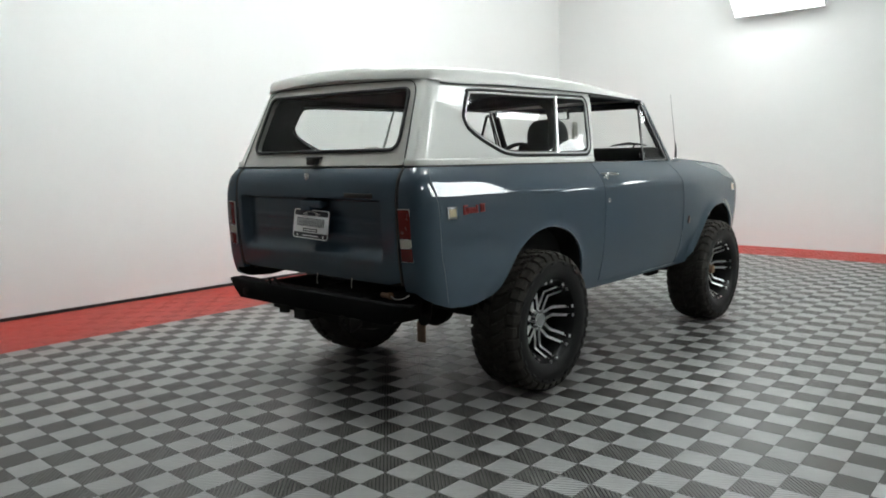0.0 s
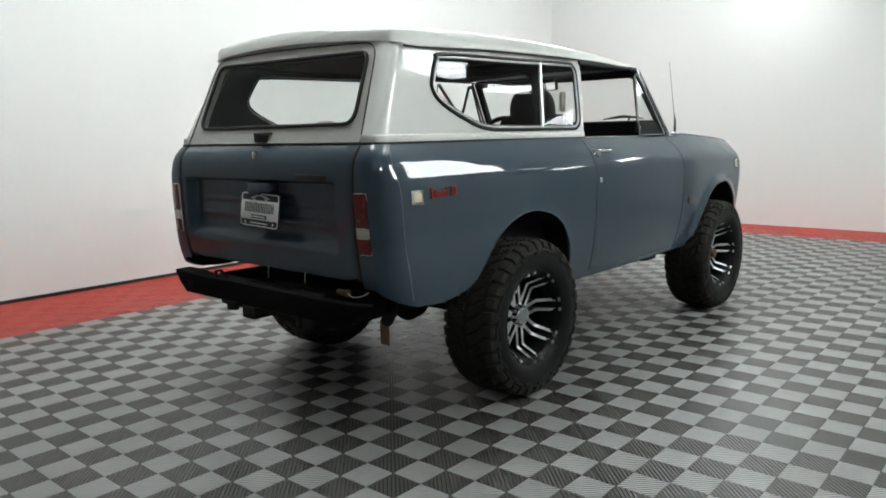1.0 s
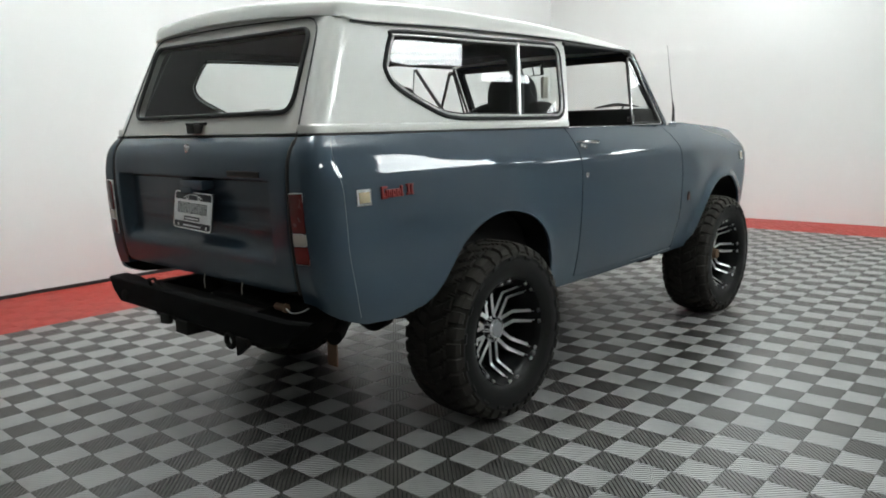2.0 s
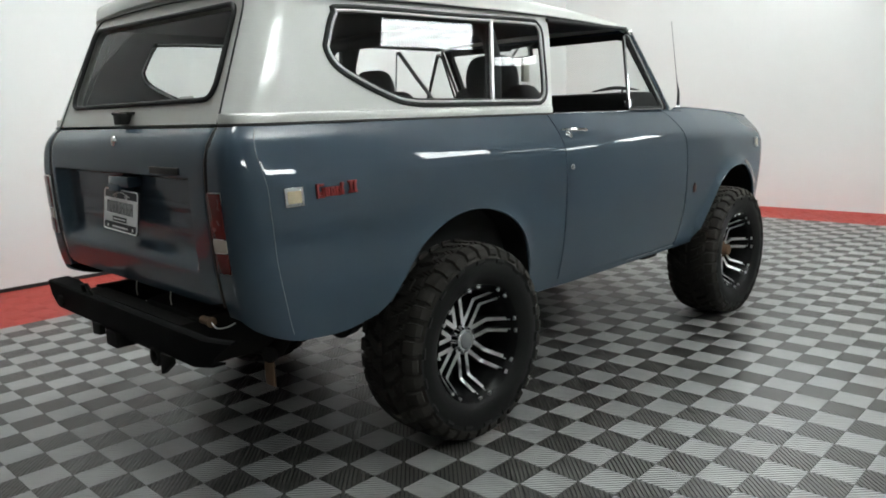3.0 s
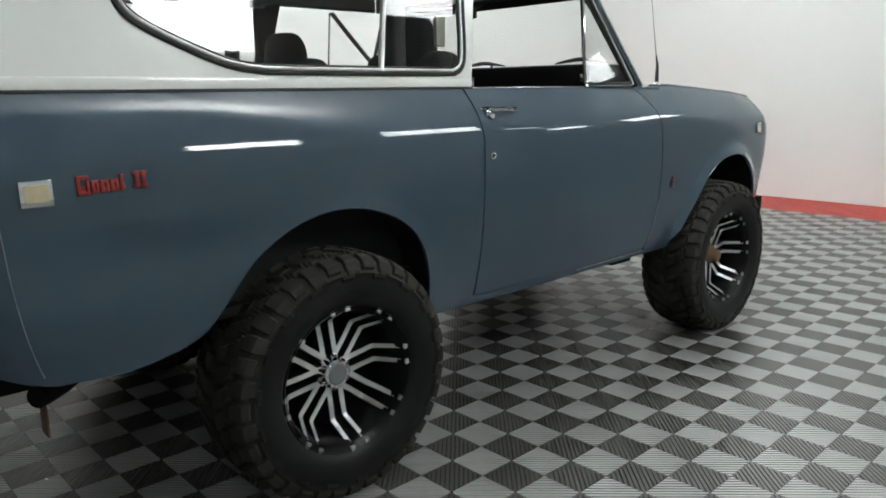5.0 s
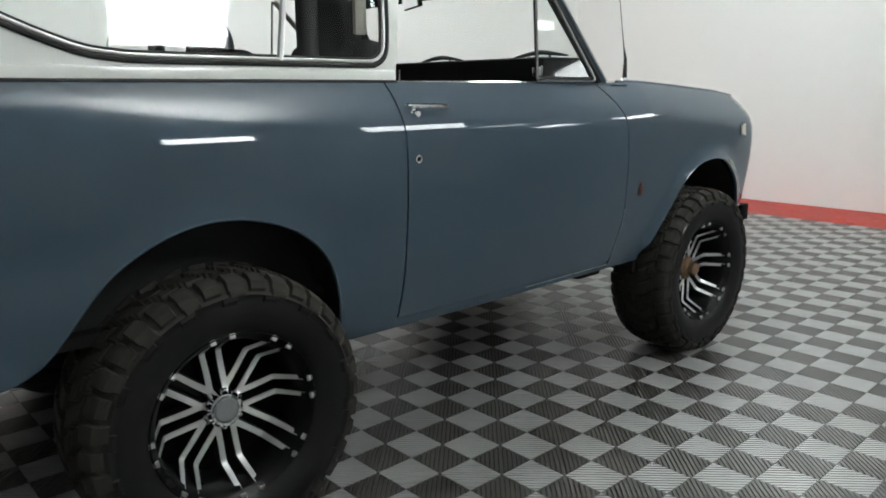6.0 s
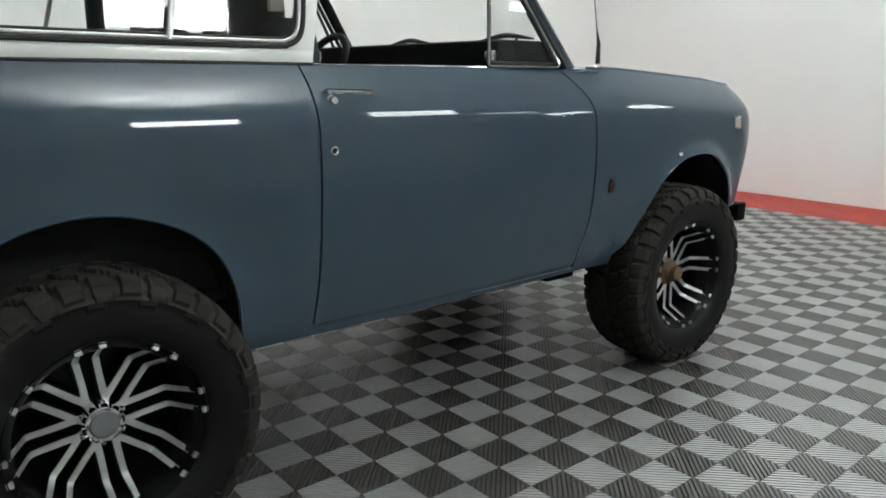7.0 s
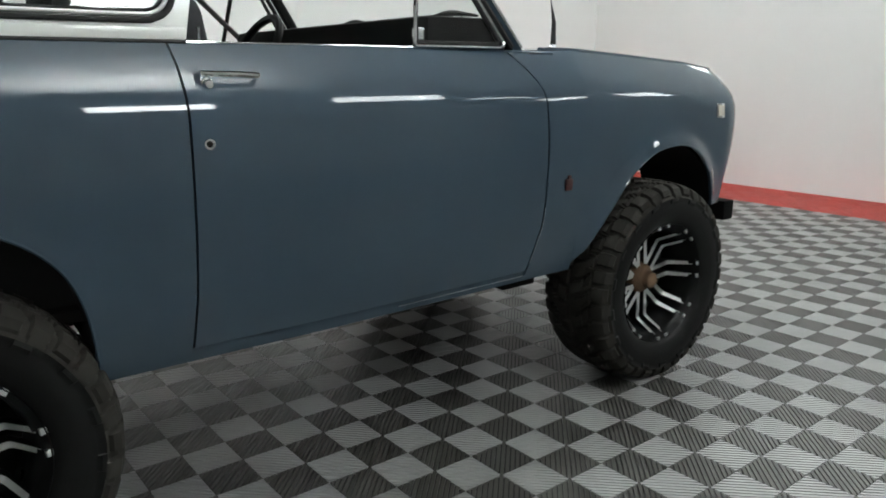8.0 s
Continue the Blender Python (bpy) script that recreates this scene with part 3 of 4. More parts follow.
cap_outline = [(0.674, 1.345), (0.70, 1.45), (0.742, 1.64), (0.764, 1.79), (0.0, 1.80), (-0.68, 1.79), (-0.70, 1.77), (-0.80, 1.55), (-0.888, 1.345)]


def dense(loop, step=0.06):
    out = []
    for i, (a, b) in enumerate(loop):
        c, d = loop[(i + 1) % len(loop)]
        n = max(1, int(math.hypot(c - a, d - b) / step))
        out += [(a + (c - a) * k / n, b + (d - b) * k / n) for k in range(n)]
    return out


side_sheet = plate(dense(cap_outline), [win], lambda y, z: (cap_x(z), y, z))
pa, pb, pc = (Vector(side_sheet[0][i]) for i in side_sheet[1][0][:3])
if (pb - pa).cross(pc - pa).x < 0:
    side_sheet = (side_sheet[0], [q[::-1] for q in side_sheet[1]])


def drip_z(y):
    return spl(y, [-0.86, -0.80, -0.72, -0.58, -0.15, 0.7, 1.2, 1.54], [1.781, 1.777, 1.768, 1.769, 1.785, 1.793, 1.785, 1.768])


def crease_z(y):
    return spl(y, [-0.82, -0.5, -0.15, 0.3, 0.7, 1.2, 1.5], [1.840, 1.856, 1.865, 1.864, 1.853, 1.824, 1.796])


def skew(x, z):
    """The hardtop sits a little high on its far side."""
    return 0.022 * max(0, 0.35 - x) / 1.05 * max(0, (z - 1.42) / 0.38)


def roof():
    rows = []

    def section(y, hw):
        zb, zc = drip_z(y), crease_z(y)
        sec = [(hw - 0.03, zb - 0.004), (hw - 0.002, zb - 0.003), (hw + 0.002, zb + 0.003), (hw - 0.003, zb + 0.010), (hw - 0.010, zb + 0.45 * (zc - zb)), (hw - 0.016, zb + 0.78 * (zc - zb)),
               (hw - 0.023, zb + 0.92 * (zc - zb)), (hw - 0.034, zc)]
        w = hw - 0.034
        crown = 0.037 if y < 0.6 else 0.037 - 0.012 * (y - 0.6)
        sec += [(w * (1 - k / 14), zc + crown * (1 - (1 - k / 14) ** 2)) for k in range(1, 15)]
        return [(-x, z) for x, z in sec] + sec[::-1][1:]
    # the rear end, rounded down to its lip
    for y, f, nar in ((-0.780, -0.05, 0.03), (-0.804, -0.05, 0.012), (-0.811, 0.0, 0.010), (-0.811, 0.10, 0.012), (-0.808, 0.35, 0.013), (-0.803, 0.70, 0.012), (-0.795, 0.90, 0.009), (-0.782, 0.985, 0.005)):
        row = []
        for x, z in section(-0.80, 0.714 - nar):
            lip = drip_z(-0.80) + 0.038 * (1 - (x / 0.70) ** 2)
            row.append((x, y + 0.035 * max(0, abs(x) - 0.60) ** 1.5 / 0.03, lip + (z - lip) * f))
        rows.append(row)
    for y in (-0.70, -0.6, -0.45, -0.3, -0.15, 0.0, 0.3, 0.6, 0.9, 1.15, 1.35, 1.45, 1.51, 1.535):
        front = max(0, (y - 0.5) / 1.0)
        row = [(x, y, z) for x, z in section(y, 0.716 - 0.02 * front)]
        if y > 1.46:
            d = (y - 1.45) / 0.085
            row = [(x, q, z - 0.022 * d * d) for x, q, z in row]
        rows.append(row)
    v, f = grid([[(x, y, z + skew(x, z)) for x, y, z in row] for row in rows])
    k = len(rows[0])
    f += [tuple((len(rows) - 1) * k + i for i in range(k))]
    return v, f


hardtop = part("hardtop", (*roof(), M_WHITE), car, "off-white hardtop with rolled roof edge")
both("side_panel", side_sheet, [M_WHITE, M_LINING], hardtop, thick=0.022, inner=1)


def gate_y(z):
    return -0.985 + 0.43 * (z - 1.34)


def pillar():
    """The rounded corner between the side and the rear gate."""
    rows = []
    for z in np.linspace(1.345, 1.80, 14):
        sx, y0 = cap_x(z), -0.888 + 0.47 * (z - 1.345)
        gx, gy = 0.700 - 0.17 * (z - 1.34), gate_y(z)
        row = []
        for i in range(21):
            w = math.pi / 2 * i / 20
            row.append((gx + (sx - gx) * max(math.cos(w), 0) ** 0.62, y0 + (gy - y0) * max(math.sin(w), 0) ** 0.62, z))
        rows.append(row)
    v, f = grid(rows)
    return v, [q[::-1] for q in f]


both("corner_pillar", pillar(), [M_WHITE, M_LINING], hardtop, thick=0.02, inner=1)


def belt_line(d, z, end=1.0):
    """Round the foot of the hardtop from the door to the rear gate, set out by d."""
    sx, y0, gy = cap_x(1.345), -0.888, gate_y(1.345)
    line = [(sx + d, y, z) for y in np.linspace(0.672, -0.86, 16)]
    for i in range(19):
        w = math.pi / 2 * i / 18
        d *= end if i > 9 else 1
        line.append((0.700 + (sx + d - 0.700) * max(math.cos(w), 0) ** 0.62, y0 + (gy - d - y0) * max(math.sin(w), 0) ** 0.62, z))
    return line


rail = grid([belt_line(d, z, 0.8) for d, z in ((-0.004, 1.343), (0.005, 1.343), (0.006, 1.350), (0.0055, 1.364), (0.003, 1.372), (-0.004, 1.377))])
both("belt_rail", (rail[0], [q[::-1] for q in rail[1]]), M_WHITE, hardtop)
both("belt_seal", tube(belt_line(0.005, 1.3400), 0.0055, 6), M_BLACK, hardtop)


part("headliner", (*grid([[(x, y, 1.772 + 0.02 * (1 - (x / 0.7) ** 2)) for x in np.linspace(-0.70, 0.70, 9)] for y in np.linspace(-0.78, 1.44, 9)]), M_LINING), hardtop, "dark headliner")
both("drip_rail", tube([(0.713 - 0.02 * max(0, y - 0.5), y, drip_z(y) - 0.004) for y in np.linspace(-0.72, 1.50, 24)], 0.005, 6), M_BLACK, hardtop)

# rear gate
gx0, gx1 = 0.694, 0.626
header = [(-0.66, 1.62), (-0.606, 1.62), (-0.598, 1.754), (0.598, 1.754), (0.606, 1.62), (0.66, 1.62), (0.64, 1.79), (0.35, 1.808), (0.0, 1.814), (-0.35, 1.808), (-0.64, 1.79)]
part("header", (*plate(dense(header, 0.1), [], lambda x, z: (x, gate_y(z) + 0.001, z + skew(x, z))), [M_WHITE, M_LINING]), hardtop, thick=0.02, inner=1)
lift_out = round_poly([(-gx0, 1.346), (gx0, 1.346), (gx1 - 0.003, 1.776), (0.35, 1.790), (0.0, 1.795), (-0.35, 1.790), (-gx1 + 0.003, 1.776)], [0.01, 0.01, 0.08, 0.1, 0.1, 0.1, 0.08])
lift_win = round_poly([(-0.625, 1.425), (0.625, 1.425), (0.592, 1.742), (-0.592, 1.742)], [0.07, 0.07, 0.05, 0.05])
liftgate = part("liftgate", (*plate(dense(lift_out, 0.1), [dense(lift_win, 0.1)], lambda x, z: (x, gate_y(z), z + skew(x, z))), [M_GATE, M_LINING]), car, "grey-white rear gate with black window rubber", thick=0.03, offset=-1, inner=1)
part("gasket", (*tube([(x, gate_y(z) - 0.006, z + skew(x, z)) for x, z in lift_win], 0.009, 8, True), M_BLACK), liftgate)
rear_glass = part("rear_glass", (*plate(lift_win, [], lambda x, z: (x, gate_y(z) + 0.006, z + skew(x, z))), M_GLASS_DARK), liftgate)
rear_glass.visible_shadow = False
for x0, x1, z0, z1, mm in ((0.350, 0.480, 1.427, 1.442, M_GATE),):
    part("sticker", (*grid([[(x0, gate_y(z0) + 0.003, z0), (x1, gate_y(z0) + 0.003, z0)], [(x0 + 0.02, gate_y(z1) + 0.003, z1), (x1 - 0.01, gate_y(z1) + 0.003, z1)]]), mm), liftgate, "small window sticker", thick=0.001)
part("latch", (*join(box(-0.055, 0.045, -0.985, -0.955, 1.385, 1.398, 0.004), box(-0.038, 0.026, -1.015, -0.965, 1.350, 1.393, 0.008), tube([(-0.05, -0.99, 1.392), (-0.02, -1.02, 1.392), (0.03, -1.015, 1.388)], 0.006)), M_BLACK), liftgate, "black T-handle latch")
part("gate_seam", (*tube([(x, gate_y(z) - 0.002, z + skew(x, z)) for x, z in round_poly([(gx0 + 0.004, 1.34), (gx1 + 0.002, 1.780), (0.35, 1.793), (0.0, 1.798), (-0.35, 1.793), (-gx1 - 0.002, 1.780), (-gx0 - 0.004, 1.34)], [0, 0.08, 0.1, 0.1, 0.1, 0.08, 0])], 0.003, 6), M_BLACK), liftgate)


def inset(loop, d):
    """A closed line moved inwards by d."""
    n = len(loop)
    area = sum(loop[i][0] * loop[(i + 1) % n][1] - loop[(i + 1) % n][0] * loop[i][1] for i in range(n))
    sg = 1 if area > 0 else -1
    out = []
    for i in range(n):
        (ax, ay), (bx, by) = loop[i - 1], loop[(i + 1) % n]
        tx, ty = bx - ax, by - ay
        h = math.hypot(tx, ty) or 1
        out.append((loop[i][0] - sg * ty / h * d, loop[i][1] + sg * tx / h * d))
    return out


# side windows of the hardtop
for s in (1, -1):
    def at(y, z, d=0.0, s=s):
        return (s * (cap_x(z) + d), y, z)
    w = part("side_window", (*plate(win, [], lambda y, z: at(y, z, -0.012)), M_GLASS), hardtop)
    w.visible_shadow = False
    part("gasket", (*tube([at(y, z, 0.002) for y, z in win], 0.0090, 8, True), M_BLACK), hardtop)
    part("chrome_trim", (*tube([at(y, z, 0.003) for y, z in inset(win, 0.0130)], 0.0056, 8, True), M_TRIM), hardtop, "thin chrome window trim")
    part("inner_seal", (*tube([at(y, z, -0.004) for y, z in inset(win, 0.021)], 0.005, 6, True), M_BLACK), hardtop)
    part("divider", (*tube([at(0.262, 1.395, 0.0), at(0.345, 1.750, 0.0)], 0.010, 8), M_TRIM), hardtop, "chrome window divider")

# windscreen frame


def screen_y(z):
    return 1.815 - 0.72 * (z - 1.335)


A_OUT = [(-0.775, 1.335), (0.775, 1.335), (0.690, 1.775), (-0.690, 1.775)]
A_IN = round_poly([(-0.728, 1.385), (0.728, 1.385), (0.658, 1.742), (-0.658, 1.742)], 0.04)
frame_sheet = plate(dense(A_OUT, 0.1), [dense(A_IN, 0.1)], lambda x, z: (x, screen_y(z) + 0.02, z))
pa, pb, pc = (Vector(frame_sheet[0][i]) for i in frame_sheet[1][0][:3])
if (pb - pa).cross(pc - pa).y < 0:
    frame_sheet = (frame_sheet[0], [q[::-1] for q in frame_sheet[1]])
screen_frame = part("windscreen_frame", (*frame_sheet, [M_PAINT, M_LINING]), car, "blue-grey windscreen frame", thick=0.032, inner=1)
for face in screen_frame.data.polygons:
    # the opening's own edge is trimmed dark
    if face.normal.x * face.center.x < -0.05 and abs(face.center.x) > 0.5:
        face.material_index = 1
ws = part("windscreen", (*plate(A_IN, [], lambda x, z: (x, screen_y(z), z)), M_GLASS), car)
ws.visible_shadow = False
part("gasket", (*tube([(x, screen_y(z) + 0.012, z) for x, z in A_IN], 0.009, 6, True), M_BLACK), car)

# ---- wheels ----
TR, TW = 0.415, 0.30
RS = 0.94


def tyre_mesh():
    """One moulded tyre: blocks, grooves and a scalloped shoulder pressed into a turned profile."""
    w = TW / 2
    half = [(0.0, 0.404), (0.012, 0.404), (0.016, 0.404), (0.030, 0.404), (0.045, 0.4035), (0.056, 0.403), (0.060, 0.403), (0.066, 0.4025), (0.080, 0.402), (0.096, 0.4005), (0.100, 0.400), (0.106, 0.399), (0.118, 0.397),
            (0.130, 0.394), (0.138, 0.390), (0.144, 0.383), (0.149, 0.374), (0.1525, 0.366), (0.155, 0.357), (0.158, 0.346), (0.160, 0.338), (0.1615, 0.334), (0.162, 0.324), (0.162, 0.310), (0.1605, 0.297), (0.156, 0.283),
            (0.151, 0.268), (0.142, 0.256), (0.130, 0.243)]
    prof = [(-x, r) for x, r in half[::-1]] + half[1:]
    k = len(prof)
    N, S = 36, 18
    V, F, sides = [], [], []
    for i in range(N * S):
        a = 2 * math.pi * i / (N * S)
        q = i / S
        for x, r in prof:
            sx = 1 if x >= 0 else -1
            ax = abs(x)
            h = 0.0
            if r > 0.3585:
                ph = q + (0.5 if sx > 0 else 0)
                if ax <= 0.013:
                    h = 0.0
                elif ax < 0.098:
                    # curved lugs sweeping back from the middle groove
                    f = (ph + 0.80 * (ax / 0.098) ** 1.7) % 1
                    h = 0.0150 if f > 0.30 else 0.0
                    if 0.0595 < ax < 0.0605 and int(math.floor(ph)) % 2:
                        h *= 0.35
                elif ax > 0.1005:
                    # shoulder lugs, long and short by turns
                    g = ph + 0.92 + 1.6 * (ax - 0.10)
                    f = g % 1
                    deep = r > (0.360 if math.floor(g) % 2 else 0.372)
                    h = (0.0135 if ax < 0.14 else 0.0100) if (f > 0.28 and deep) else 0.0
            elif 0.337 < r < 0.3585:
                # scalloped step below the shoulder
                f = (q + (0.5 if sx > 0 else 0)) % 2
                edge = 0.341 + 0.013 * abs(f - 1)
                h = 0.0085 if r > edge else 0.0012
            nx, nr = (0.0, 1.0) if ax < 0.10 else ((sx * min(1, (ax - 0.10) / 0.05), 1 - 0.8 * min(1, (ax - 0.10) / 0.05)))
            g = math.hypot(nx, nr)
            rr = r + h * nr / g
            V.append((x + h * nx / g, rr * math.cos(a), rr * math.sin(a)))
    n = N * S
    for i in range(n):
        for j in range(k - 1):
            a, b = i * k + j, i * k + j + 1
            c, d = ((i + 1) % n) * k + j + 1, ((i + 1) % n) * k + j
            F.append((a, b, c, d))
            sides.append(1 if max(prof[j][1], prof[j + 1][1]) < 0.358 else 0)
    return V, F, sides


def rim_black():
    w = TW / 2
    # barrel, outer lip and dished face plate
    prof = [(-w + 0.03, 0.252), (-w + 0.02, 0.262), (-w + 0.028, 0.256), (-w + 0.06, 0.225), (w - 0.10, 0.225), (w - 0.045, 0.236), (w - 0.026, 0.248), (w - 0.010, 0.263), (w - 0.018, 0.268), (w - 0.03, 0.258)]
    a = lathe([(x, r * RS) for x, r in prof], 64)
    disc = [(-0.025, 0.0), (-0.025, 0.10), (-0.03, 0.16), (-0.03, 0.226)]
    return join(a, lathe([(x, r * RS) for x, r in disc], 48))


def spoke_at(r):
    """How far out the spoke face lies at a radius."""
    return float(np.interp(r, [0.045, 0.182, 0.190, 0.244, 0.252], [0.028, 0.024, 0.029, 0.118, 0.126]))


def spoke(twist, face):
    """One bar of a twin spoke. The bars of a pair run side by side; near the hub each one meets its neighbour from the next pair."""
    rows = []
    half = 0.0100 if face else 0.0112
    for r in (0.050, 0.058, 0.066, 0.076, 0.090, 0.110, 0.135, 0.160, 0.178, 0.184, 0.190, 0.203, 0.222, 0.240, 0.247):
        off = twist * float(np.interp(r, [0.050, 0.058, 0.066, 0.076, 0.090, 0.110, 0.160, 0.19, 0.247], [0.0215, 0.0245, 0.0248, 0.0240, 0.0232, 0.0230, 0.0240, 0.0252, 0.0285]))
        x = spoke_at(r)
        k = half * float(np.interp(r, [0.05, 0.066, 0.09, 0.14, 0.19, 0.247], [1.05, 1.12, 1.0, 0.96, 0.94, 0.80]))
        if face:
            rows.append([(x - 0.0008, off - k, r), (x + 0.0022, off - k * 0.86, r), (x + 0.0022, off + k * 0.86, r), (x - 0.0008, off + k, r)])
        else:
            rows.append([(x - 0.034, off - k * 1.05, r), (x, off - k, r), (x, off + k, r), (x - 0.034, off + k * 1.05, r)])
    v, f = grid([[(a, b, c * RS) for a, b, c in row] for row in rows])
    return v, [q[::-1] for q in f]


tv, tf, side_of = tyre_mesh()
tyre_data = mesh("tyre", tv, tf, [M_TYRE, M_SIDEWALL])
tyre_data.polygons.foreach_set("material_index", side_of)
rim_data = mesh("rim", *rim_black(), M_RIM_BLACK)
core_data, face_data = {}, {}
for tw in (-1, 1):
    core_data[tw] = mesh("spoke", *spoke(tw, False), M_RIM_BLACK)
    face_data[tw] = mesh("spoke_face", *spoke(tw, True), M_RIM_CUT)
hub_data = mesh("hub", *lathe([(-0.05, 0.066), (0.003, 0.064), (0.009, 0.060), (0.028, 0.056), (0.038, 0.052), (0.043, 0.046), (0.042, 0.038), (0.034, 0.035)], 40), M_CHROME)
rust_hub_data = mesh("hub", *lathe([(-0.05, 0.066), (0.003, 0.064), (0.012, 0.060), (0.020, 0.052), (0.022, 0.040)], 32), M_RUST)
cap_data = mesh("hub_cap", *lathe([(0.028, 0.0365), (0.040, 0.036), (0.0435, 0.033), (0.0445, 0.027), (0.0448, 0.0)], 32), mat("grey_cap", (0.30, 0.31, 0.32), 0.35, metal=0.6))
lock_data = mesh("locking_hub", *join(lathe([(0.005, 0.05), (0.032, 0.046), (0.042, 0.036), (0.065, 0.034), (0.070, 0.028), (0.071, 0.0)], 28)), M_RUST)
bolt_data = mesh("lug_nut", *lathe([(0.000, 0.009), (0.028, 0.008), (0.031, 0.005), (0.031, 0.0)], 6), M_CHROME)
dot_data = mesh("spoke_tip", *box(-0.006, 0.004, -0.0088, 0.0088, -0.0105, 0.0105, 0.002), M_RIM_CUT)


def wheel(x, y, side, turn, front):
    """Tyre and dished twin-spoke rim, its outer face towards +x before placing."""
    e = new("wheel")
    e.parent = car
    e["label"] = "black alloy wheel with machined twin spokes and mud tyre"
    m = pose(x, y, TR, 0, 0, 0 if side > 0 else 180) @ pose(0, 0, 0, turn)
    e.matrix_local = m
    part("tyre", tyre_data, e, "chunky black mud-terrain tyre")
    part("rim", rim_data, e)
    for i in range(8):
        for tw in (-1, 1):
            r = pose(0, 0, 0, 45 * i)
            part("spoke", core_data[tw], e, m=r)
            part("spoke_face", face_data[tw], e, m=r)
            part("spoke_tip", dot_data, e, m=r @ pose(0.134, tw * 0.0285, 0.258 * RS, 0, -14))
    part("hub", rust_hub_data if front else hub_data, e, m=pose(0.022, 0, 0))
    if front:
        part("locking_hub", lock_data, e, "rusty locking hub", m=pose(0.015, 0, 0))
    else:
        part("hub_cap", cap_data, e, m=pose(0.022, 0, 0))
        for i in range(6):
            a = math.radians(60 * i + 20)
            part("lug_nut", bolt_data, e, m=pose(0.022, 0.057 * math.cos(a), 0.057 * math.sin(a)))
    return e


WX = 0.777
wheel(WX, 0.0, 1, 7, False)
wheel(-WX, 0.0, -1, 31, False)
wheel(WX + 0.005, 2.525, 1, 5, True)
wheel(-WX - 0.005, 2.525, -1, 40, True)

# ---- lamps, badges and trim ----


def tail_lamp(s):
    T = Matrix.Translation((s * 0.759, -1.0435, 1.003)) @ Matrix.Rotation(math.radians(2.8), 4, "X") @ Matrix.Rotation(s * math.radians(5), 4, "Z") @ Matrix.Rotation(s * math.radians(-2), 4, "Y")
    e = part("tail_lamp", (*moved(box(-0.0382, 0.0382, -0.0015, 0.010, -0.1325, 0.1325, 0.006), T), M_TRIM), car, "tall red tail lamp in a thin chrome rim")
    part("red_lens", (*moved(box(-0.036, 0.036, -0.006, 0.004, -0.016, 0.130, 0.006), T), M_RED_LENS), e)
    part("clear_lens", (*moved(box(-0.036, 0.036, -0.0055, 0.004, -0.060, -0.018, 0.004), T), M_WHITE_LENS), e)
    part("red_lens", (*moved(box(-0.036, 0.036, -0.006, 0.004, -0.130, -0.062, 0.006), T), M_RED_LENS), e)


for s in (1, -1):
    tail_lamp(s)


def side_block(name, y0, y1, z0, z1, proud, material, parent, label="", s=1, bev=0.003, sink=0.01):
    """A small block set on the body side, following its surface."""
    c = Vector((side_x((y0 + y1) / 2, (z0 + z1) / 2), (y0 + y1) / 2, (z0 + z1) / 2))
    dz = side_x(c.y, z1) - side_x(c.y, z0)
    dy = side_x(y1, c.z) - side_x(y0, c.z)
    r = Matrix.Rotation(math.atan2(dz, z1 - z0), 4, "Y") @ Matrix.Rotation(-math.atan2(dy, y1 - y0), 4, "Z")
    p = moved(box(-sink, proud, -(y1 - y0) / 2, (y1 - y0) / 2, -(z1 - z0) / 2, (z1 - z0) / 2, bev), Matrix.Translation(c) @ r)
    if s < 0:
        p = mirrored(p)
    return part(name, (*p, material), parent, label)


for s in (1, -1):
    q = quarters[0 if s > 0 else 1]
    f = fenders[0 if s > 0 else 1]
    ob = side_block("side_marker", -0.880, -0.808, 1.076, 1.139, 0.007, M_CHROME, q, "chrome-rimmed amber side marker", s)
    side_block("lens", -0.871, -0.817, 1.087, 1.128, 0.009, M_AMBER_LENS, ob, "", s)
    ob = side_block("side_marker", 2.935, 2.995, 1.068, 1.130, 0.006, M_CHROME, f, "chrome-rimmed front side marker", s)
    side_block("lens", 2.941, 2.989, 1.075, 1.123, 0.009, M_WHITE_LENS, ob, "", s)
    # red script emblem as plain joined blocks
    em = side_block("emblem", -0.752, -0.640, 1.104, 1.116, 0.003, M_EMBLEM, q, "red script emblem", s, 0.002)
    y = -0.755
    for wdt, z0, z1 in ((0.030, 1.094, 1.141), (0.019, 1.098, 1.128), (0.021, 1.098, 1.128), (0.021, 1.098, 1.128), (0.012, 1.098, 1.139)):
        side_block("emblem_block", y, y + wdt, z0, z0 + 0.010, 0.0065, M_EMBLEM, em, "", s, 0.002)
        side_block("emblem_block", y, y + wdt, z1 - 0.009, z1, 0.0065, M_EMBLEM, em, "", s, 0.002)
        side_block("emblem_block", y, y + min(0.009, wdt), z0, z1, 0.007, M_EMBLEM, em, "", s, 0.002)
        if wdt > 0.018:
            side_block("emblem_block", y + wdt - 0.008, y + wdt, z0, z0 + (z1 - z0) * 0.72, 0.007, M_EMBLEM, em, "", s, 0.002)
        y += wdt + 0.0025
    side_block("emblem_block", -0.622, -0.584, 1.100, 1.109, 0.005, M_EMBLEM, em, "", s, 0.002)
    side_block("emblem_block", -0.622, -0.584, 1.134, 1.143, 0.005, M_EMBLEM, em, "", s, 0.002)
    for y in (-0.617, -0.600):
        side_block("emblem_block", y, y + 0.011, 1.100, 1.143, 0.0065, M_EMBLEM, em, "", s, 0.002)
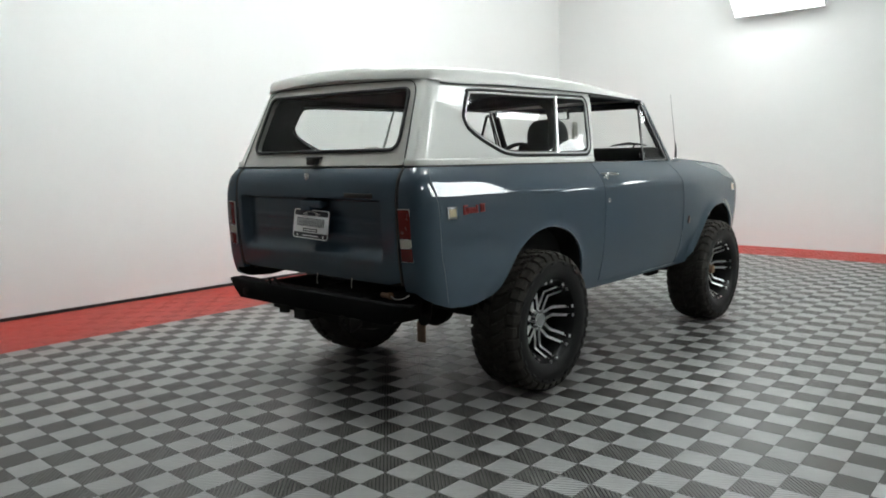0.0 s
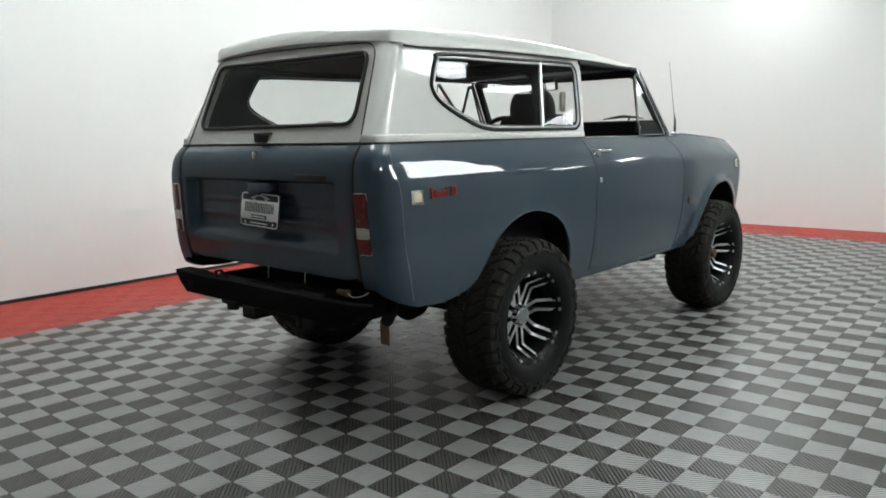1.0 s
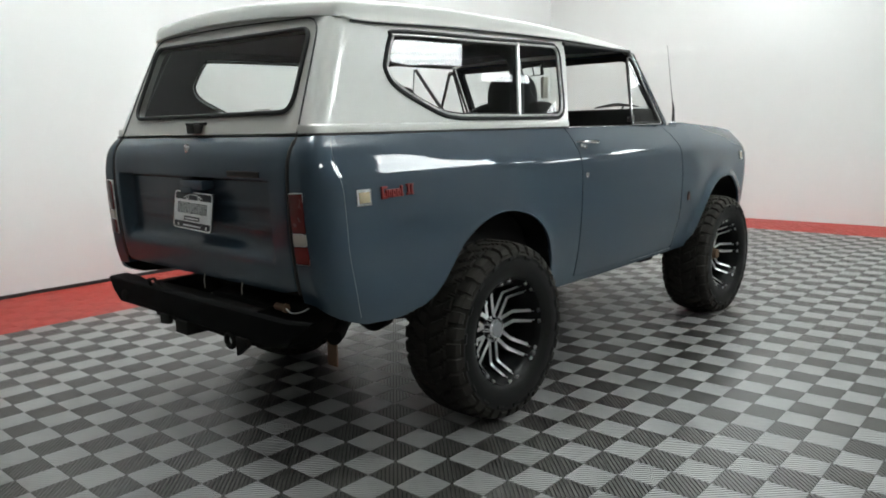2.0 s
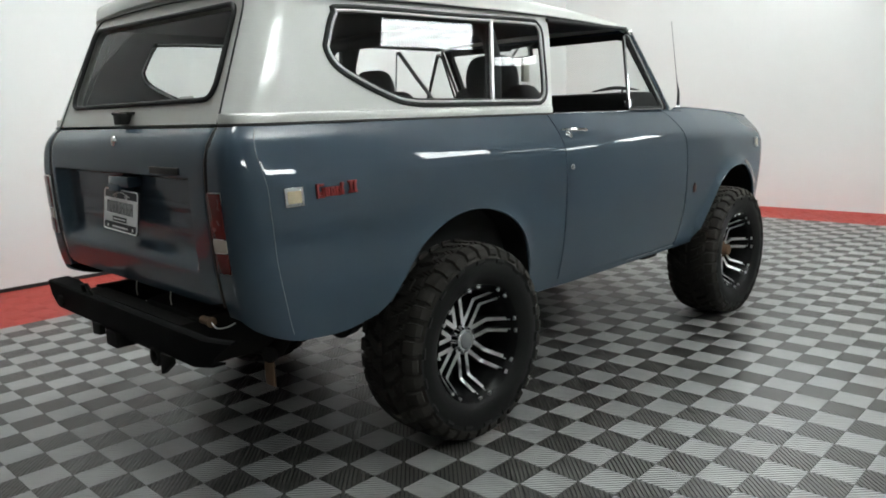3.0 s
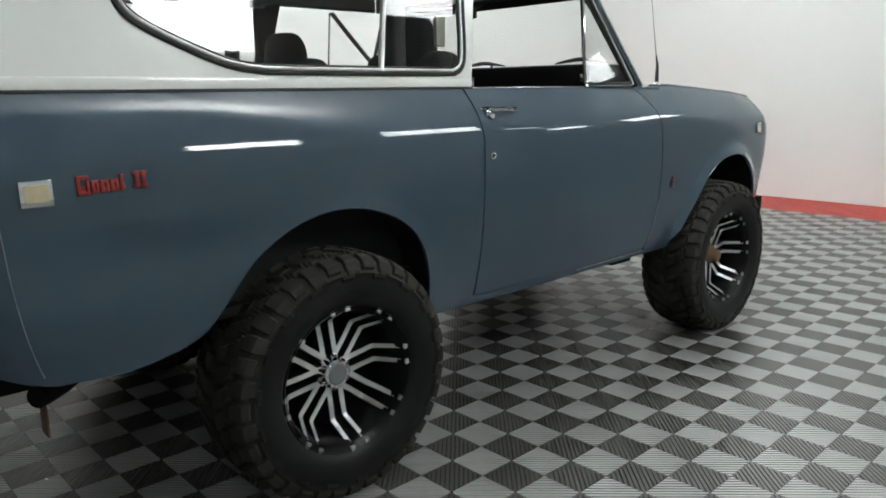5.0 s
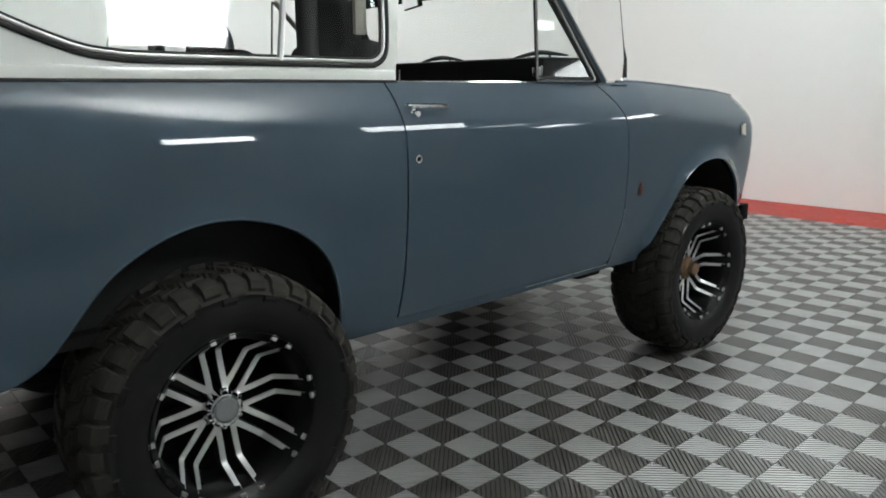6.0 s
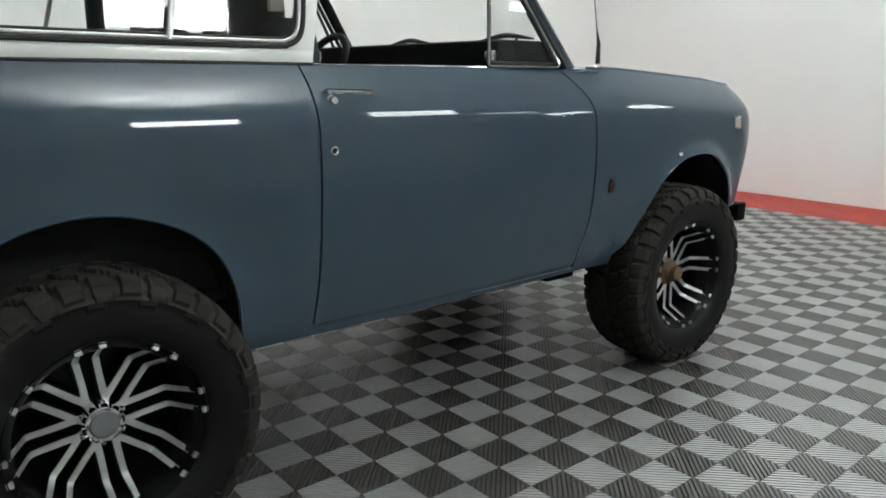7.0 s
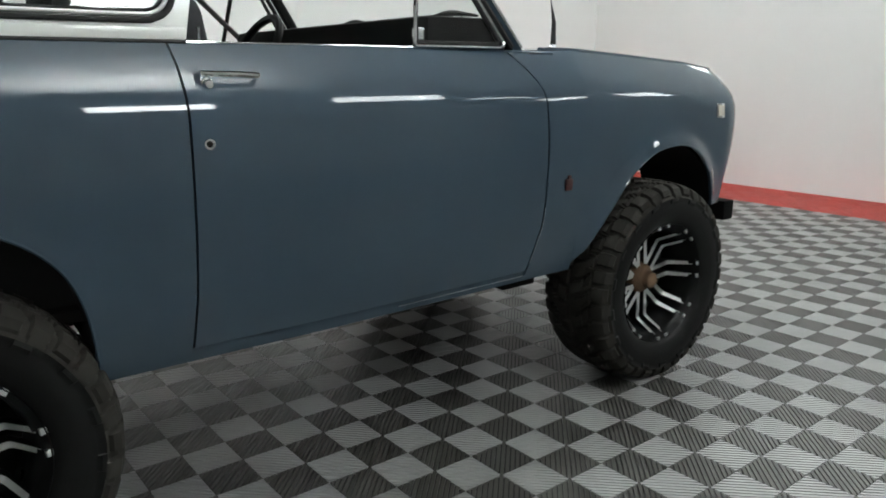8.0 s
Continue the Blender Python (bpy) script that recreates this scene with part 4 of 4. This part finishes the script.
    bd = side_block("badge", 1.965, 2.000, 0.850, 0.892, 0.006, M_BADGE, f, "small dark red badge", s, 0.003)
    side_block("badge_top", 1.975, 1.990, 0.890, 0.905, 0.006, M_BADGE, bd, "", s, 0.003)

# welded seam down the rear corner, the light it catches put into its pale colour
for s in (1, -1):
    line = []
    for z in np.linspace(0.66, BELT - 0.008, 22):
        w = spl(z, [0.64, 0.80, 0.96, 1.155, 1.224, 1.313, 1.34], [0.20, 0.18, 0.17, 0.19, 0.15, 0.10, 0.09])
        x, y, _ = corner_pt(z, w)
        line.append((s * (x - 0.0003), y, z))
    part("seam", (*tube(line, 0.0014, 6), M_SEAM), quarters[0 if s > 0 else 1], "pale body seam with its highlight in the colour")

for s in (1, -1):
    line = [(s * (side_x(door_front(z), z) + 0.0006), door_front(z) + 0.0028, z) for z in np.linspace(0.60, 0.80, 12)]
    part("seam", (*tube(line, 0.0013, 6), M_SEAM), fenders[0 if s > 0 else 1], "pale worn paint along the door gap")
    # thin pale line low along the rocker
    line = [(s * (side_x(y, 0.556) - 0.001), y, 0.5545) for y in np.linspace(1.25, 1.80, 10)]
    part("seam", (*tube(line, 0.0012, 6), M_SEAM), fenders[0 if s > 0 else 1], "thin pale line along the rocker")

# door furniture
for s in (1, -1):
    d = doors[0 if s > 0 else 1]
    mir = (lambda p: p) if s > 0 else mirrored
    hx = side_x(0.74, 1.258)
    h = part("door_handle", (*mir(join(tube([(hx - 0.01, 0.668, 1.262), (hx + 0.022, 0.676, 1.264), (hx + 0.030, 0.70, 1.263), (hx + 0.032, 0.76, 1.262), (hx + 0.028, 0.815, 1.259), (hx - 0.005, 0.826, 1.258)], 0.0072, 8),)), M_CHROME), d, "chrome pull handle")
    part("push_button", (*mir(moved(lathe([(-0.006, 0.017), (0.010, 0.016), (0.014, 0.0125), (0.026, 0.0120), (0.030, 0.009), (0.030, 0.0)], 20), Matrix.Translation((hx, 0.690, 1.238)))), M_CHROME), d, "round chrome push button")
    kx = side_x(0.668, 1.096)
    part("lock", (*mir(moved(lathe([(0, 0.0135), (0.003, 0.0135), (0.004, 0.010), (0.002, 0.0075), (-0.001, 0.0)], 20), Matrix.Translation((kx, 0.672, 1.096)))), M_CHROME), d, "chrome keyhole")
    part("keyway", (*mir(moved(lathe([(0.0, 0.0065), (0.0030, 0.0065), (0.0034, 0.0)], 16), Matrix.Translation((kx, 0.672, 1.096)))), M_UNDER), d)
    part("belt_trim", (*mir(tube([(side_x(y, BELT) - 0.004, y, BELT + 0.002) for y in np.linspace(0.64, 1.71, 12)], 0.003, 6)), M_CHROME), d, "chrome strip along the door top")
    part("lock_knob", (*mir(tube([(0.755, 0.72, 1.33), (0.755, 0.72, 1.372), (0.755, 0.72, 1.378)], [0.004, 0.004, 0.006], 8)), M_CHROME), d)

    def wx(z):
        return 0.790 - 0.20 * (z - 1.34)
    tri = [(1.372, 1.344), (1.440, 1.742), (1.480, 1.742), (1.745, 1.344)]
    line = round_poly([(a, b) for a, b in tri], [0.01, 0.015, 0.015, 0.03])
    part("vent_frame", (*mir(tube([(wx(z), y, z) for y, z in line], 0.0052, 6, True)), M_CHROME), d, "chrome frame of the quarter vent")
    part("vent_seal", (*mir(tube([(wx(z) - 0.008, 1.425 + (y - 1.425) * 0.93 + 0.004, 1.50 + (z - 1.50) * 0.94) for y, z in line], 0.008, 6, True)), M_BLACK), d)
    v = part("vent_glass", (*mir(plate(line, [], lambda y, z: (wx(z) - 0.006, y, z))), M_GLASS), d)
    v.visible_shadow = False
    part("vent_catch", (*mir(box(0.74, 0.775, 1.395, 1.42, 1.36, 1.40, 0.005)), M_CHROME), d)
    # upper door frame under the roof edge and black seal along the screen pillar
    part("roof_seal", (*mir(tube([(0.708, y, 1.772) for y in np.linspace(0.75, 1.46, 8)], 0.011, 6)), M_BLACK), hardtop)
    part("pillar_trim", (*mir(tube([(0.782 - 0.20 * (z - 1.34), screen_y(z) - 0.030, z) for z in np.linspace(1.345, 1.76, 8)], 0.010, 6)), M_BLACK), car)
    part("pillar_strip", (*mir(tube([(0.786 - 0.195 * (z - 1.34), screen_y(z) + 0.012, z) for z in np.linspace(1.345, 1.765, 8)], 0.006, 6)), M_CHROME), car)

# rear fittings
part("gate_lock", (*moved(lathe([(0, 0.019), (0.007, 0.018), (0.009, 0.013), (0.006, 0.009), (0.010, 0.0)], 20), Matrix.Translation((-0.012, -1.029, 1.290)) @ Matrix.Rotation(math.radians(-90), 4, "Z")), M_CHROME), gate, "chrome gate lock")
part("gate_emblem", (*box(0.315, 0.530, -1.052, -1.040, 1.181, 1.205, 0.003), M_BLACK), gate, "dark script emblem")
part("plate_lamp", (*join(box(-0.06, 0.12, -1.052, -0.985, 1.118, 1.160, 0.010), box(-0.05, 0.04, -1.058, -0.99, 1.10, 1.13, 0.008)), M_PAINT), gate)
HANG = Matrix.Translation((0.033, -1.046, 1.027)) @ Matrix.Rotation(math.radians(-7), 4, "X") @ Matrix.Rotation(math.radians(1.5), 4, "Y")


def on_plate(name, x0, x1, z0, z1, y, material, b=0.0):
    return part(name, (*moved(box(x0, x1, y, 0.0, z0, z1, b), HANG), material), plate_e)


plate_e = part("number_plate", (*moved(box(-0.152, 0.152, -0.006, 0.002, -0.080, 0.080, 0.003), HANG), M_PLATE_INK), gate, "white number plate in a dark frame")
on_plate("plate_face", -0.145, 0.145, -0.048, 0.046, -0.0085, M_PLATE, 0.0015)
part("plate_frame", (*moved(tube([(x, -0.007, z) for x, z in round_poly([(-0.150, -0.078), (0.150, -0.078), (0.150, 0.078), (-0.150, 0.078)], 0.016)], 0.0026, 6, True), HANG), M_PLATE), plate_e)
# unlettered print: pairs of upright strokes joined by short bars
for k in range(9):
    x = -0.118 + k * 0.0268
    on_plate("print_bar", x, x + 0.0055, -0.012, 0.034, -0.0098, M_PLATE_INK)
    on_plate("print_bar", x + 0.0135, x + 0.019, -0.012, 0.034, -0.0098, M_PLATE_INK)
    zb = (0.028, -0.012, 0.010)[k % 3]
    on_plate("print_bar", x + 0.0055, x + 0.0135, zb, zb + 0.006, -0.0098, M_PLATE_INK)
on_plate("print_bar", -0.062, 0.062, -0.042, -0.024, -0.0098, M_PLATE_INK)
on_plate("print_bar", -0.055, 0.055, -0.036, -0.030, -0.0108, M_PLATE)
on_plate("print_bar", -0.070, 0.070, -0.067, -0.061, -0.0075, M_PLATE)
for x in (-0.118, 0.108):
    on_plate("print_bar", x, x + 0.010, -0.070, -0.058, -0.0075, M_PLATE)
part("print_bar", (*moved(tube([(-0.075, -0.007, 0.054), (-0.055, -0.007, 0.060), (-0.03, -0.007, 0.068), (0.02, -0.007, 0.069), (0.045, -0.007, 0.061), (0.075, -0.007, 0.056)], 0.0019, 6), HANG), M_PLATE), plate_e)
for x in (-0.048, 0.048):
    part("print_bar", (*moved(tube([(x + 0.009 * math.cos(a), -0.007, 0.055 + 0.009 * math.sin(a)) for a in np.linspace(0, 6.28, 10)[:-1]], 0.0017, 6, True), HANG), M_PLATE), plate_e)

# bumpers
def rear_bumper():
    rows = []
    # a folded plate, its ends cut on the slant
    for top, low in ((-0.700, -0.600), (-0.56, -0.50), (-0.20, -0.20), (0.20, 0.20), (0.50, 0.48), (0.73, 0.64), (0.835, 0.695)):
        w = 0.035 if top > 0.8 else 0.0
        rows.append([(top, (-1.030 if top < -0.5 else -1.092) + w, 0.672), (top, -1.110 + w, 0.670), (top, -1.117 + w, 0.664), (low + 0.45 * (top - low), -1.124 + w, 0.612), (low, -1.117 + w, 0.562), (low, -1.110 + w, 0.556), (low, -1.060 + w, 0.554)])
    return grid(rows)


bumper = part("rear_bumper", (*rear_bumper(), M_BUMPER), car, "black steel rear bumper", thick=0.008)
part("hitch", (*join(box(-0.30, 0.36, -1.09, -1.03, 0.530, 0.565, 0.006), box(-0.05, 0.05, -1.13, -0.98, 0.500, 0.560, 0.006)), M_UNDER), bumper, "black tow hitch receiver")
for x, z, cut in ((-0.15, 0.516, 0.008), (0.46, 0.486, 0.050)):
    # flat steel lugs, the second cut to a point
    V, F = box(x - 0.038, x + 0.038, -1.128, -1.105, z, 0.565, 0.004)
    V = [(p[0], p[1], p[2] + cut * max(0.0, (p[0] - x + 0.01) / 0.048) * (0.565 - p[2]) / (0.565 - z)) for p in V]
    part("hitch_tab", (V, F, M_UNDER), bumper)
part("tow_eye", (*tube([(0.36 + 0.028 * math.cos(a), -1.112, 0.535 + 0.028 * math.sin(a)) for a in np.linspace(0, 2 * math.pi, 15)[:-1]], 0.011, 8, True), M_UNDER), bumper, "black steel tow eye")
part("end_bolt", (*moved(lathe([(0, 0.026), (0.010, 0.026), (0.014, 0.020), (0.014, 0.0)], 16), Matrix.Translation((-0.52, -1.123, 0.60)) @ Matrix.Rotation(math.radians(-90), 4, "Z")), M_UNDER), bumper)
for x in (-0.42, 0.42):
    part("bumper_bracket", (*box(x - 0.03, x + 0.03, -1.10, -0.6, 0.585, 0.65, 0.006), M_UNDER), bumper)
part("tow_loop", (*tube([(-0.30, -1.10, 0.66), (-0.30, -1.11, 0.70), (-0.25, -1.11, 0.71), (-0.20, -1.10, 0.66)], 0.008, 6), M_UNDER), bumper)
plug = part("trailer_plug", (*moved(lathe([(-0.03, 0.0), (-0.03, 0.014), (0.02, 0.014), (0.024, 0.018), (0.034, 0.018), (0.034, 0.0)], 14), Matrix.Translation((0.60, -1.03, 0.690))), M_RUST), bumper, "dull brown trailer plug")
part("cable", (*tube(smooth_line([(0.63, -1.03, 0.690), (0.67, -1.035, 0.678), (0.71, -1.02, 0.684), (0.735, -1.0, 0.70)], 10), 0.0028, 6), M_GATE), plug, "pale plug cable")
fb = part("front_bumper", (*box(-0.74, 0.74, 3.22, 3.30, 0.565, 0.66, 0.01), M_BUMPER), car, "black steel front bumper")
for x in (-0.40, 0.40):
    part("bumper_bracket", (*box(x - 0.03, x + 0.03, 2.9, 3.24, 0.58, 0.65, 0.005), M_BUMPER), fb)

# ---- underside ----
chassis = part("chassis", (*join(*(box(x - 0.035, x + 0.035, -1.0, 3.1, 0.56, 0.66, 0.006) for x in (-0.42, 0.42)), box(-0.42, 0.46, -1.06, -0.98, 0.555, 0.655), box(-0.42, 0.42, -0.70, -0.62, 0.57, 0.65), box(-0.42, 0.42, 0.75, 0.83, 0.55, 0.63), box(-0.42, 0.42, 1.75, 1.85, 0.53, 0.62)), M_UNDER), car, "black ladder frame")
part("load_floor", (*box(-0.74, 0.74, -1.0, -0.60, 0.735, 0.76, 0.01), M_UNDER), car)
part("floor_pan", (*box(-0.80, 0.80, -0.60, 1.95, 0.675, 0.71, 0.01), M_UNDER), car)
part("fuel_tank", (*box(0.0, 0.46, -1.01, -0.52, 0.46, 0.69, 0.08), M_UNDER), car, "black fuel tank")
for y, nm in ((0.0, "rear_axle"), (2.525, "front_axle")):
    ax = part(nm, (*tube([(-0.70, y, TR), (-0.25, y, TR), (0.25, y, TR), (0.70, y, TR)], 0.045, 12), M_UNDER), car, "black solid axle")
    xo = 0.0 if y < 1 else -0.25
    part("differential", (*moved(lathe([(-0.10, 0.03), (-0.08, 0.10), (-0.02, 0.145), (0.05, 0.135), (0.09, 0.06), (0.10, 0.0)], 24), Matrix.Translation((xo, y - 0.02, TR)) @ Matrix.Rotation(math.radians(90), 4, "Z")), M_UNDER), ax)
    for s in (1, -1):
        pts = [(s * 0.50, y - 0.62, 0.58), (s * 0.50, y - 0.35, 0.51), (s * 0.50, y, 0.475), (s * 0.50, y + 0.35, 0.51), (s * 0.50, y + 0.62, 0.58)]
        part("leaf_spring", (*tube(smooth_line(pts, 16), 0.026, 6, flat=1.0), M_UNDER), ax)
        part("shock_absorber", (*tube([(s * 0.56, y - 0.10, 0.42), (s * 0.50, y - 0.16, 0.90)], 0.026, 10), M_UNDER), ax)
part("drive_shaft", (*tube([(0.0, 0.1, 0.44), (0.05, 1.2, 0.60)], 0.035, 10), M_UNDER), chassis)
part("gearbox", (*box(-0.16, 0.18, 1.10, 1.90, 0.50, 0.68, 0.04), M_UNDER), chassis)
part("skid_plate", (*box(-0.25, 0.45, 1.50, 1.95, 0.47, 0.50, 0.01), M_UNDER), chassis)
part("exhaust", (*tube(smooth_line([(0.30, 0.9, 0.55), (0.36, 0.5, 0.60), (0.40, -0.3, 0.64), (0.50, -0.60, 0.60), (0.62, -0.76, 0.548), (0.70, -0.86, 0.546)], 24), 0.030, 12), M_UNDER), car, "dark exhaust pipe")
part("hanger_strap", (*box(0.630, 0.688, -0.842, -0.835, 0.418, 0.53, 0.002), M_RUST), car, "rusty steel strap")
for x, z0, z1 in ((0.04, 0.69, 0.75), (0.33, 0.70, 0.75)):
    part("loose_wire", (*tube([(x, -1.022, z1), (x - 0.003, -1.026, (z0 + z1) / 2), (x - 0.006, -1.022, z0)], 0.0022, 6), M_GATE), gate, "pale loose wire")
part("spring_hanger", (*join(box(0.44, 0.60, 1.72, 2.02, 0.455, 0.56, 0.012), box(0.50, 0.56, 1.96, 2.14, 0.40, 0.50, 0.012)), M_UNDER), car, "black spring hanger under the frame")
part("firewall", (*box(-0.78, 0.78, 1.86, 1.90, 0.66, 1.33), M_UNDER), car)
part("engine_bay", (*box(-0.50, 0.50, 1.95, 2.62, 0.66, 1.22, 0.03), M_UNDER), car, "black engine mass")

# ---- interior ----
part("dashboard", (*join(box(-0.76, 0.76, 1.50, 1.80, 1.10, 1.335, 0.02), box(-0.76, 0.76, 1.44, 1.78, 1.325, 1.440, 0.03)), M_LINING), car, "black padded dashboard")
sw = part("steering_wheel", (*moved(tube([(0.185 * math.cos(a), 0.185 * math.sin(a), 0) for a in np.linspace(0, 2 * math.pi, 33)[:-1]], 0.017, 8, True), Matrix.Translation((-0.36, 1.345, 1.330)) @ Matrix.Rotation(math.radians(58), 4, "X")), M_BLACK), car, "black steering wheel")
part("hub", (*tube([(-0.36, 1.365, 1.315), (-0.36, 1.54, 1.21)], [0.05, 0.03], 12), M_BLACK), sw)
for a in (0.1, math.pi - 0.1, -math.pi / 2):
    p = Matrix.Translation((-0.36, 1.345, 1.330)) @ Matrix.Rotation(math.radians(58), 4, "X")
    part("spoke", (*tube([p @ Vector((0, 0, -0.015)), p @ Vector((0.18 * math.cos(a), 0.18 * math.sin(a), 0))], 0.010, 6), M_BLACK), sw)


def soft_block(x0, x1, y0, y1, z0, z1, round_top=0.0, lean=0.0):
    bm = bmesh.new()
    bmesh.ops.create_cube(bm, size=1, matrix=Matrix.Translation(((x0 + x1) / 2, (y0 + y1) / 2, (z0 + z1) / 2)) @ Matrix.Diagonal((x1 - x0, y1 - y0, z1 - z0, 1)))
    bmesh.ops.bevel(bm, geom=bm.edges[:], offset=min(x1 - x0, y1 - y0, z1 - z0) * 0.36, segments=4, affect="EDGES", profile=0.5)
    for v in bm.verts:
        t = (v.co.z - z0) / (z1 - z0)
        v.co.y += lean * (v.co.z - z0)
        if round_top:
            c = (x0 + x1) / 2
            v.co.x = c + (v.co.x - c) * (1 - round_top * max(0, t - 0.35) ** 2 * 1.6)
    bm.verts.index_update()
    r = [v.co.copy() for v in bm.verts], [tuple(v.index for v in f.verts) for f in bm.faces]
    bm.free()
    return r


def bucket_seat(x, dy, wide=1.0, drop=0.0):
    e = part("seat", (*soft_block(x - 0.25, x + 0.25, 0.72 + dy, 1.22 + dy, 0.86, 1.02), M_SEAT), car, "black cloth bucket seat")
    part("backrest", (*soft_block(x - 0.27, x + 0.27, 0.66 + dy, 0.82 + dy, 0.95, 1.48, 0.22, -0.14), M_SEAT), e)
    rows = []
    for i in range(15):
        a = -math.pi / 2 + math.pi * i / 14
        row = []
        for j in range(25):
            b = 2 * math.pi * j / 24
            k = math.copysign(abs(math.cos(a)) ** 0.55, math.cos(a))
            row.append((x + 0.155 * wide * k * math.copysign(abs(math.cos(b)) ** 0.7, math.cos(b)), 0.65 + dy - 0.02 * i / 14 + 0.062 * k * math.copysign(abs(math.sin(b)) ** 0.7, math.sin(b)), 1.500 + drop + 0.130 * math.copysign(abs(math.sin(a)) ** 0.9, math.sin(a))))
        rows.append(row)
    v, f = grid(rows)
    part("headrest", (v, [q[::-1] for q in f], M_SEAT), e)
    for d in (-0.05, 0.05):
        part("headrest_post", (*tube([(x + d, 0.64 + dy, 1.38), (x + d, 0.64 + dy, 1.46)], 0.006, 6), M_CHROME), e)
    part("seat_base", (*box(x - 0.2, x + 0.2, 0.75 + dy, 1.15 + dy, 0.70, 0.88, 0.01), M_UNDER), e)


bucket_seat(0.44, 0.02)
bucket_seat(-0.37, -0.05, 0.93, -0.028)
part("roll_bar", (*tube([(-0.63, 0.45, 0.70), (-0.63, 0.45, 1.60), (-0.60, 0.45, 1.70), (-0.52, 0.45, 1.745), (0.52, 0.45, 1.745), (0.60, 0.45, 1.70), (0.63, 0.45, 1.60), (0.63, 0.45, 0.70)], 0.036, 12), M_BLACK), car, "black tubular roll bar")
for s in (1, -1):
    if s < 0:
        part("belt_post", (*box(s * 0.70 - 0.02, s * 0.70 + 0.02, 0.62, 0.72, 1.0, 1.74, 0.008), M_LINING), car, "dark inner door post")
    part("inner_panel", (*box(s * 0.74 - 0.012, s * 0.74 + 0.012, -0.90, 0.60, 0.70, 1.335), M_LINING), car)
part("belt_strap", (*tube(smooth_line([(-0.70, 1.085, 1.745), (-0.715, 1.25, 1.59), (-0.73, 1.42, 1.44), (-0.735, 1.50, 1.36)], 10), 0.012, 6, flat=0.25), mat("grey_webbing", (0.30, 0.30, 0.29), 0.8, bump=0.3)), car, "grey seat belt strap hanging at the far door")
part("belt_post", (*tube([(-0.705, 1.075, 1.745), (-0.735, 1.065, 1.345)], 0.006, 6), M_CHROME), car, "thin bright window post")
part("belt_anchor", (*box(0.672, 0.690, 0.595, 0.640, 1.49, 1.60, 0.005), mat("cream_plastic", (0.55, 0.53, 0.45), 0.5)), car, "cream plastic belt guide on the door post")
tilt = Matrix.Translation((0.13, 1.28, 1.687)) @ Matrix.Rotation(math.radians(-21), 4, "Z") @ Matrix.Rotation(math.radians(6), 4, "X")
mirror = part("rear_mirror", (*moved(box(-0.105, 0.105, 0.0, 0.022, -0.030, 0.030, 0.009), tilt), M_BLACK), car, "inside mirror in a thin black frame")
part("mirror_face", (*moved(box(-0.099, 0.099, -0.003, 0.004, -0.025, 0.025, 0.0), tilt), M_MIRROR), mirror)
part("mirror_stem", (*tube([(0.13, 1.30, 1.69), (0.12, 1.42, 1.745)], 0.007, 6), M_BLACK), mirror)

# wipers and aerial
for x in (-0.27, 0.40):
    wp = part("wiper", (*tube([(x + 0.02, screen_y(1.36) + 0.05, 1.395), (x + 0.10, screen_y(1.44) + 0.045, 1.458)], 0.007, 6), M_BLACK), car, "black windscreen wiper")
    part("blade", (*tube(smooth_line([(x - 0.10, screen_y(1.455) + 0.035, 1.456), (x - 0.02, screen_y(1.47) + 0.04, 1.466), (x + 0.06, screen_y(1.47) + 0.045, 1.474), (x + 0.14, screen_y(1.47) + 0.04, 1.467), (x + 0.22, screen_y(1.455) + 0.035, 1.456)], 17),
                          [0.003 + 0.008 * math.sin(math.pi * k / 16) for k in range(17)], 6), M_BLACK), wp)
an = part("aerial", (*tube([(0.735, 2.022, 1.335), (0.735, 2.022, 1.37), (0.735, 2.022, 1.44), (0.728, 2.014, 1.50), (0.704, 1.972, 1.845)], [0.014, 0.010, 0.0075, 0.002, 0.0012], 8), M_BLACK), car, "thin whip aerial on a chrome base")
part("base", (*tube([(0.735, 2.022, 1.335), (0.735, 2.022, 1.352), (0.735, 2.022, 1.362)], [0.022, 0.018, 0.010], 12), M_CHROME), an)


finish_floor()
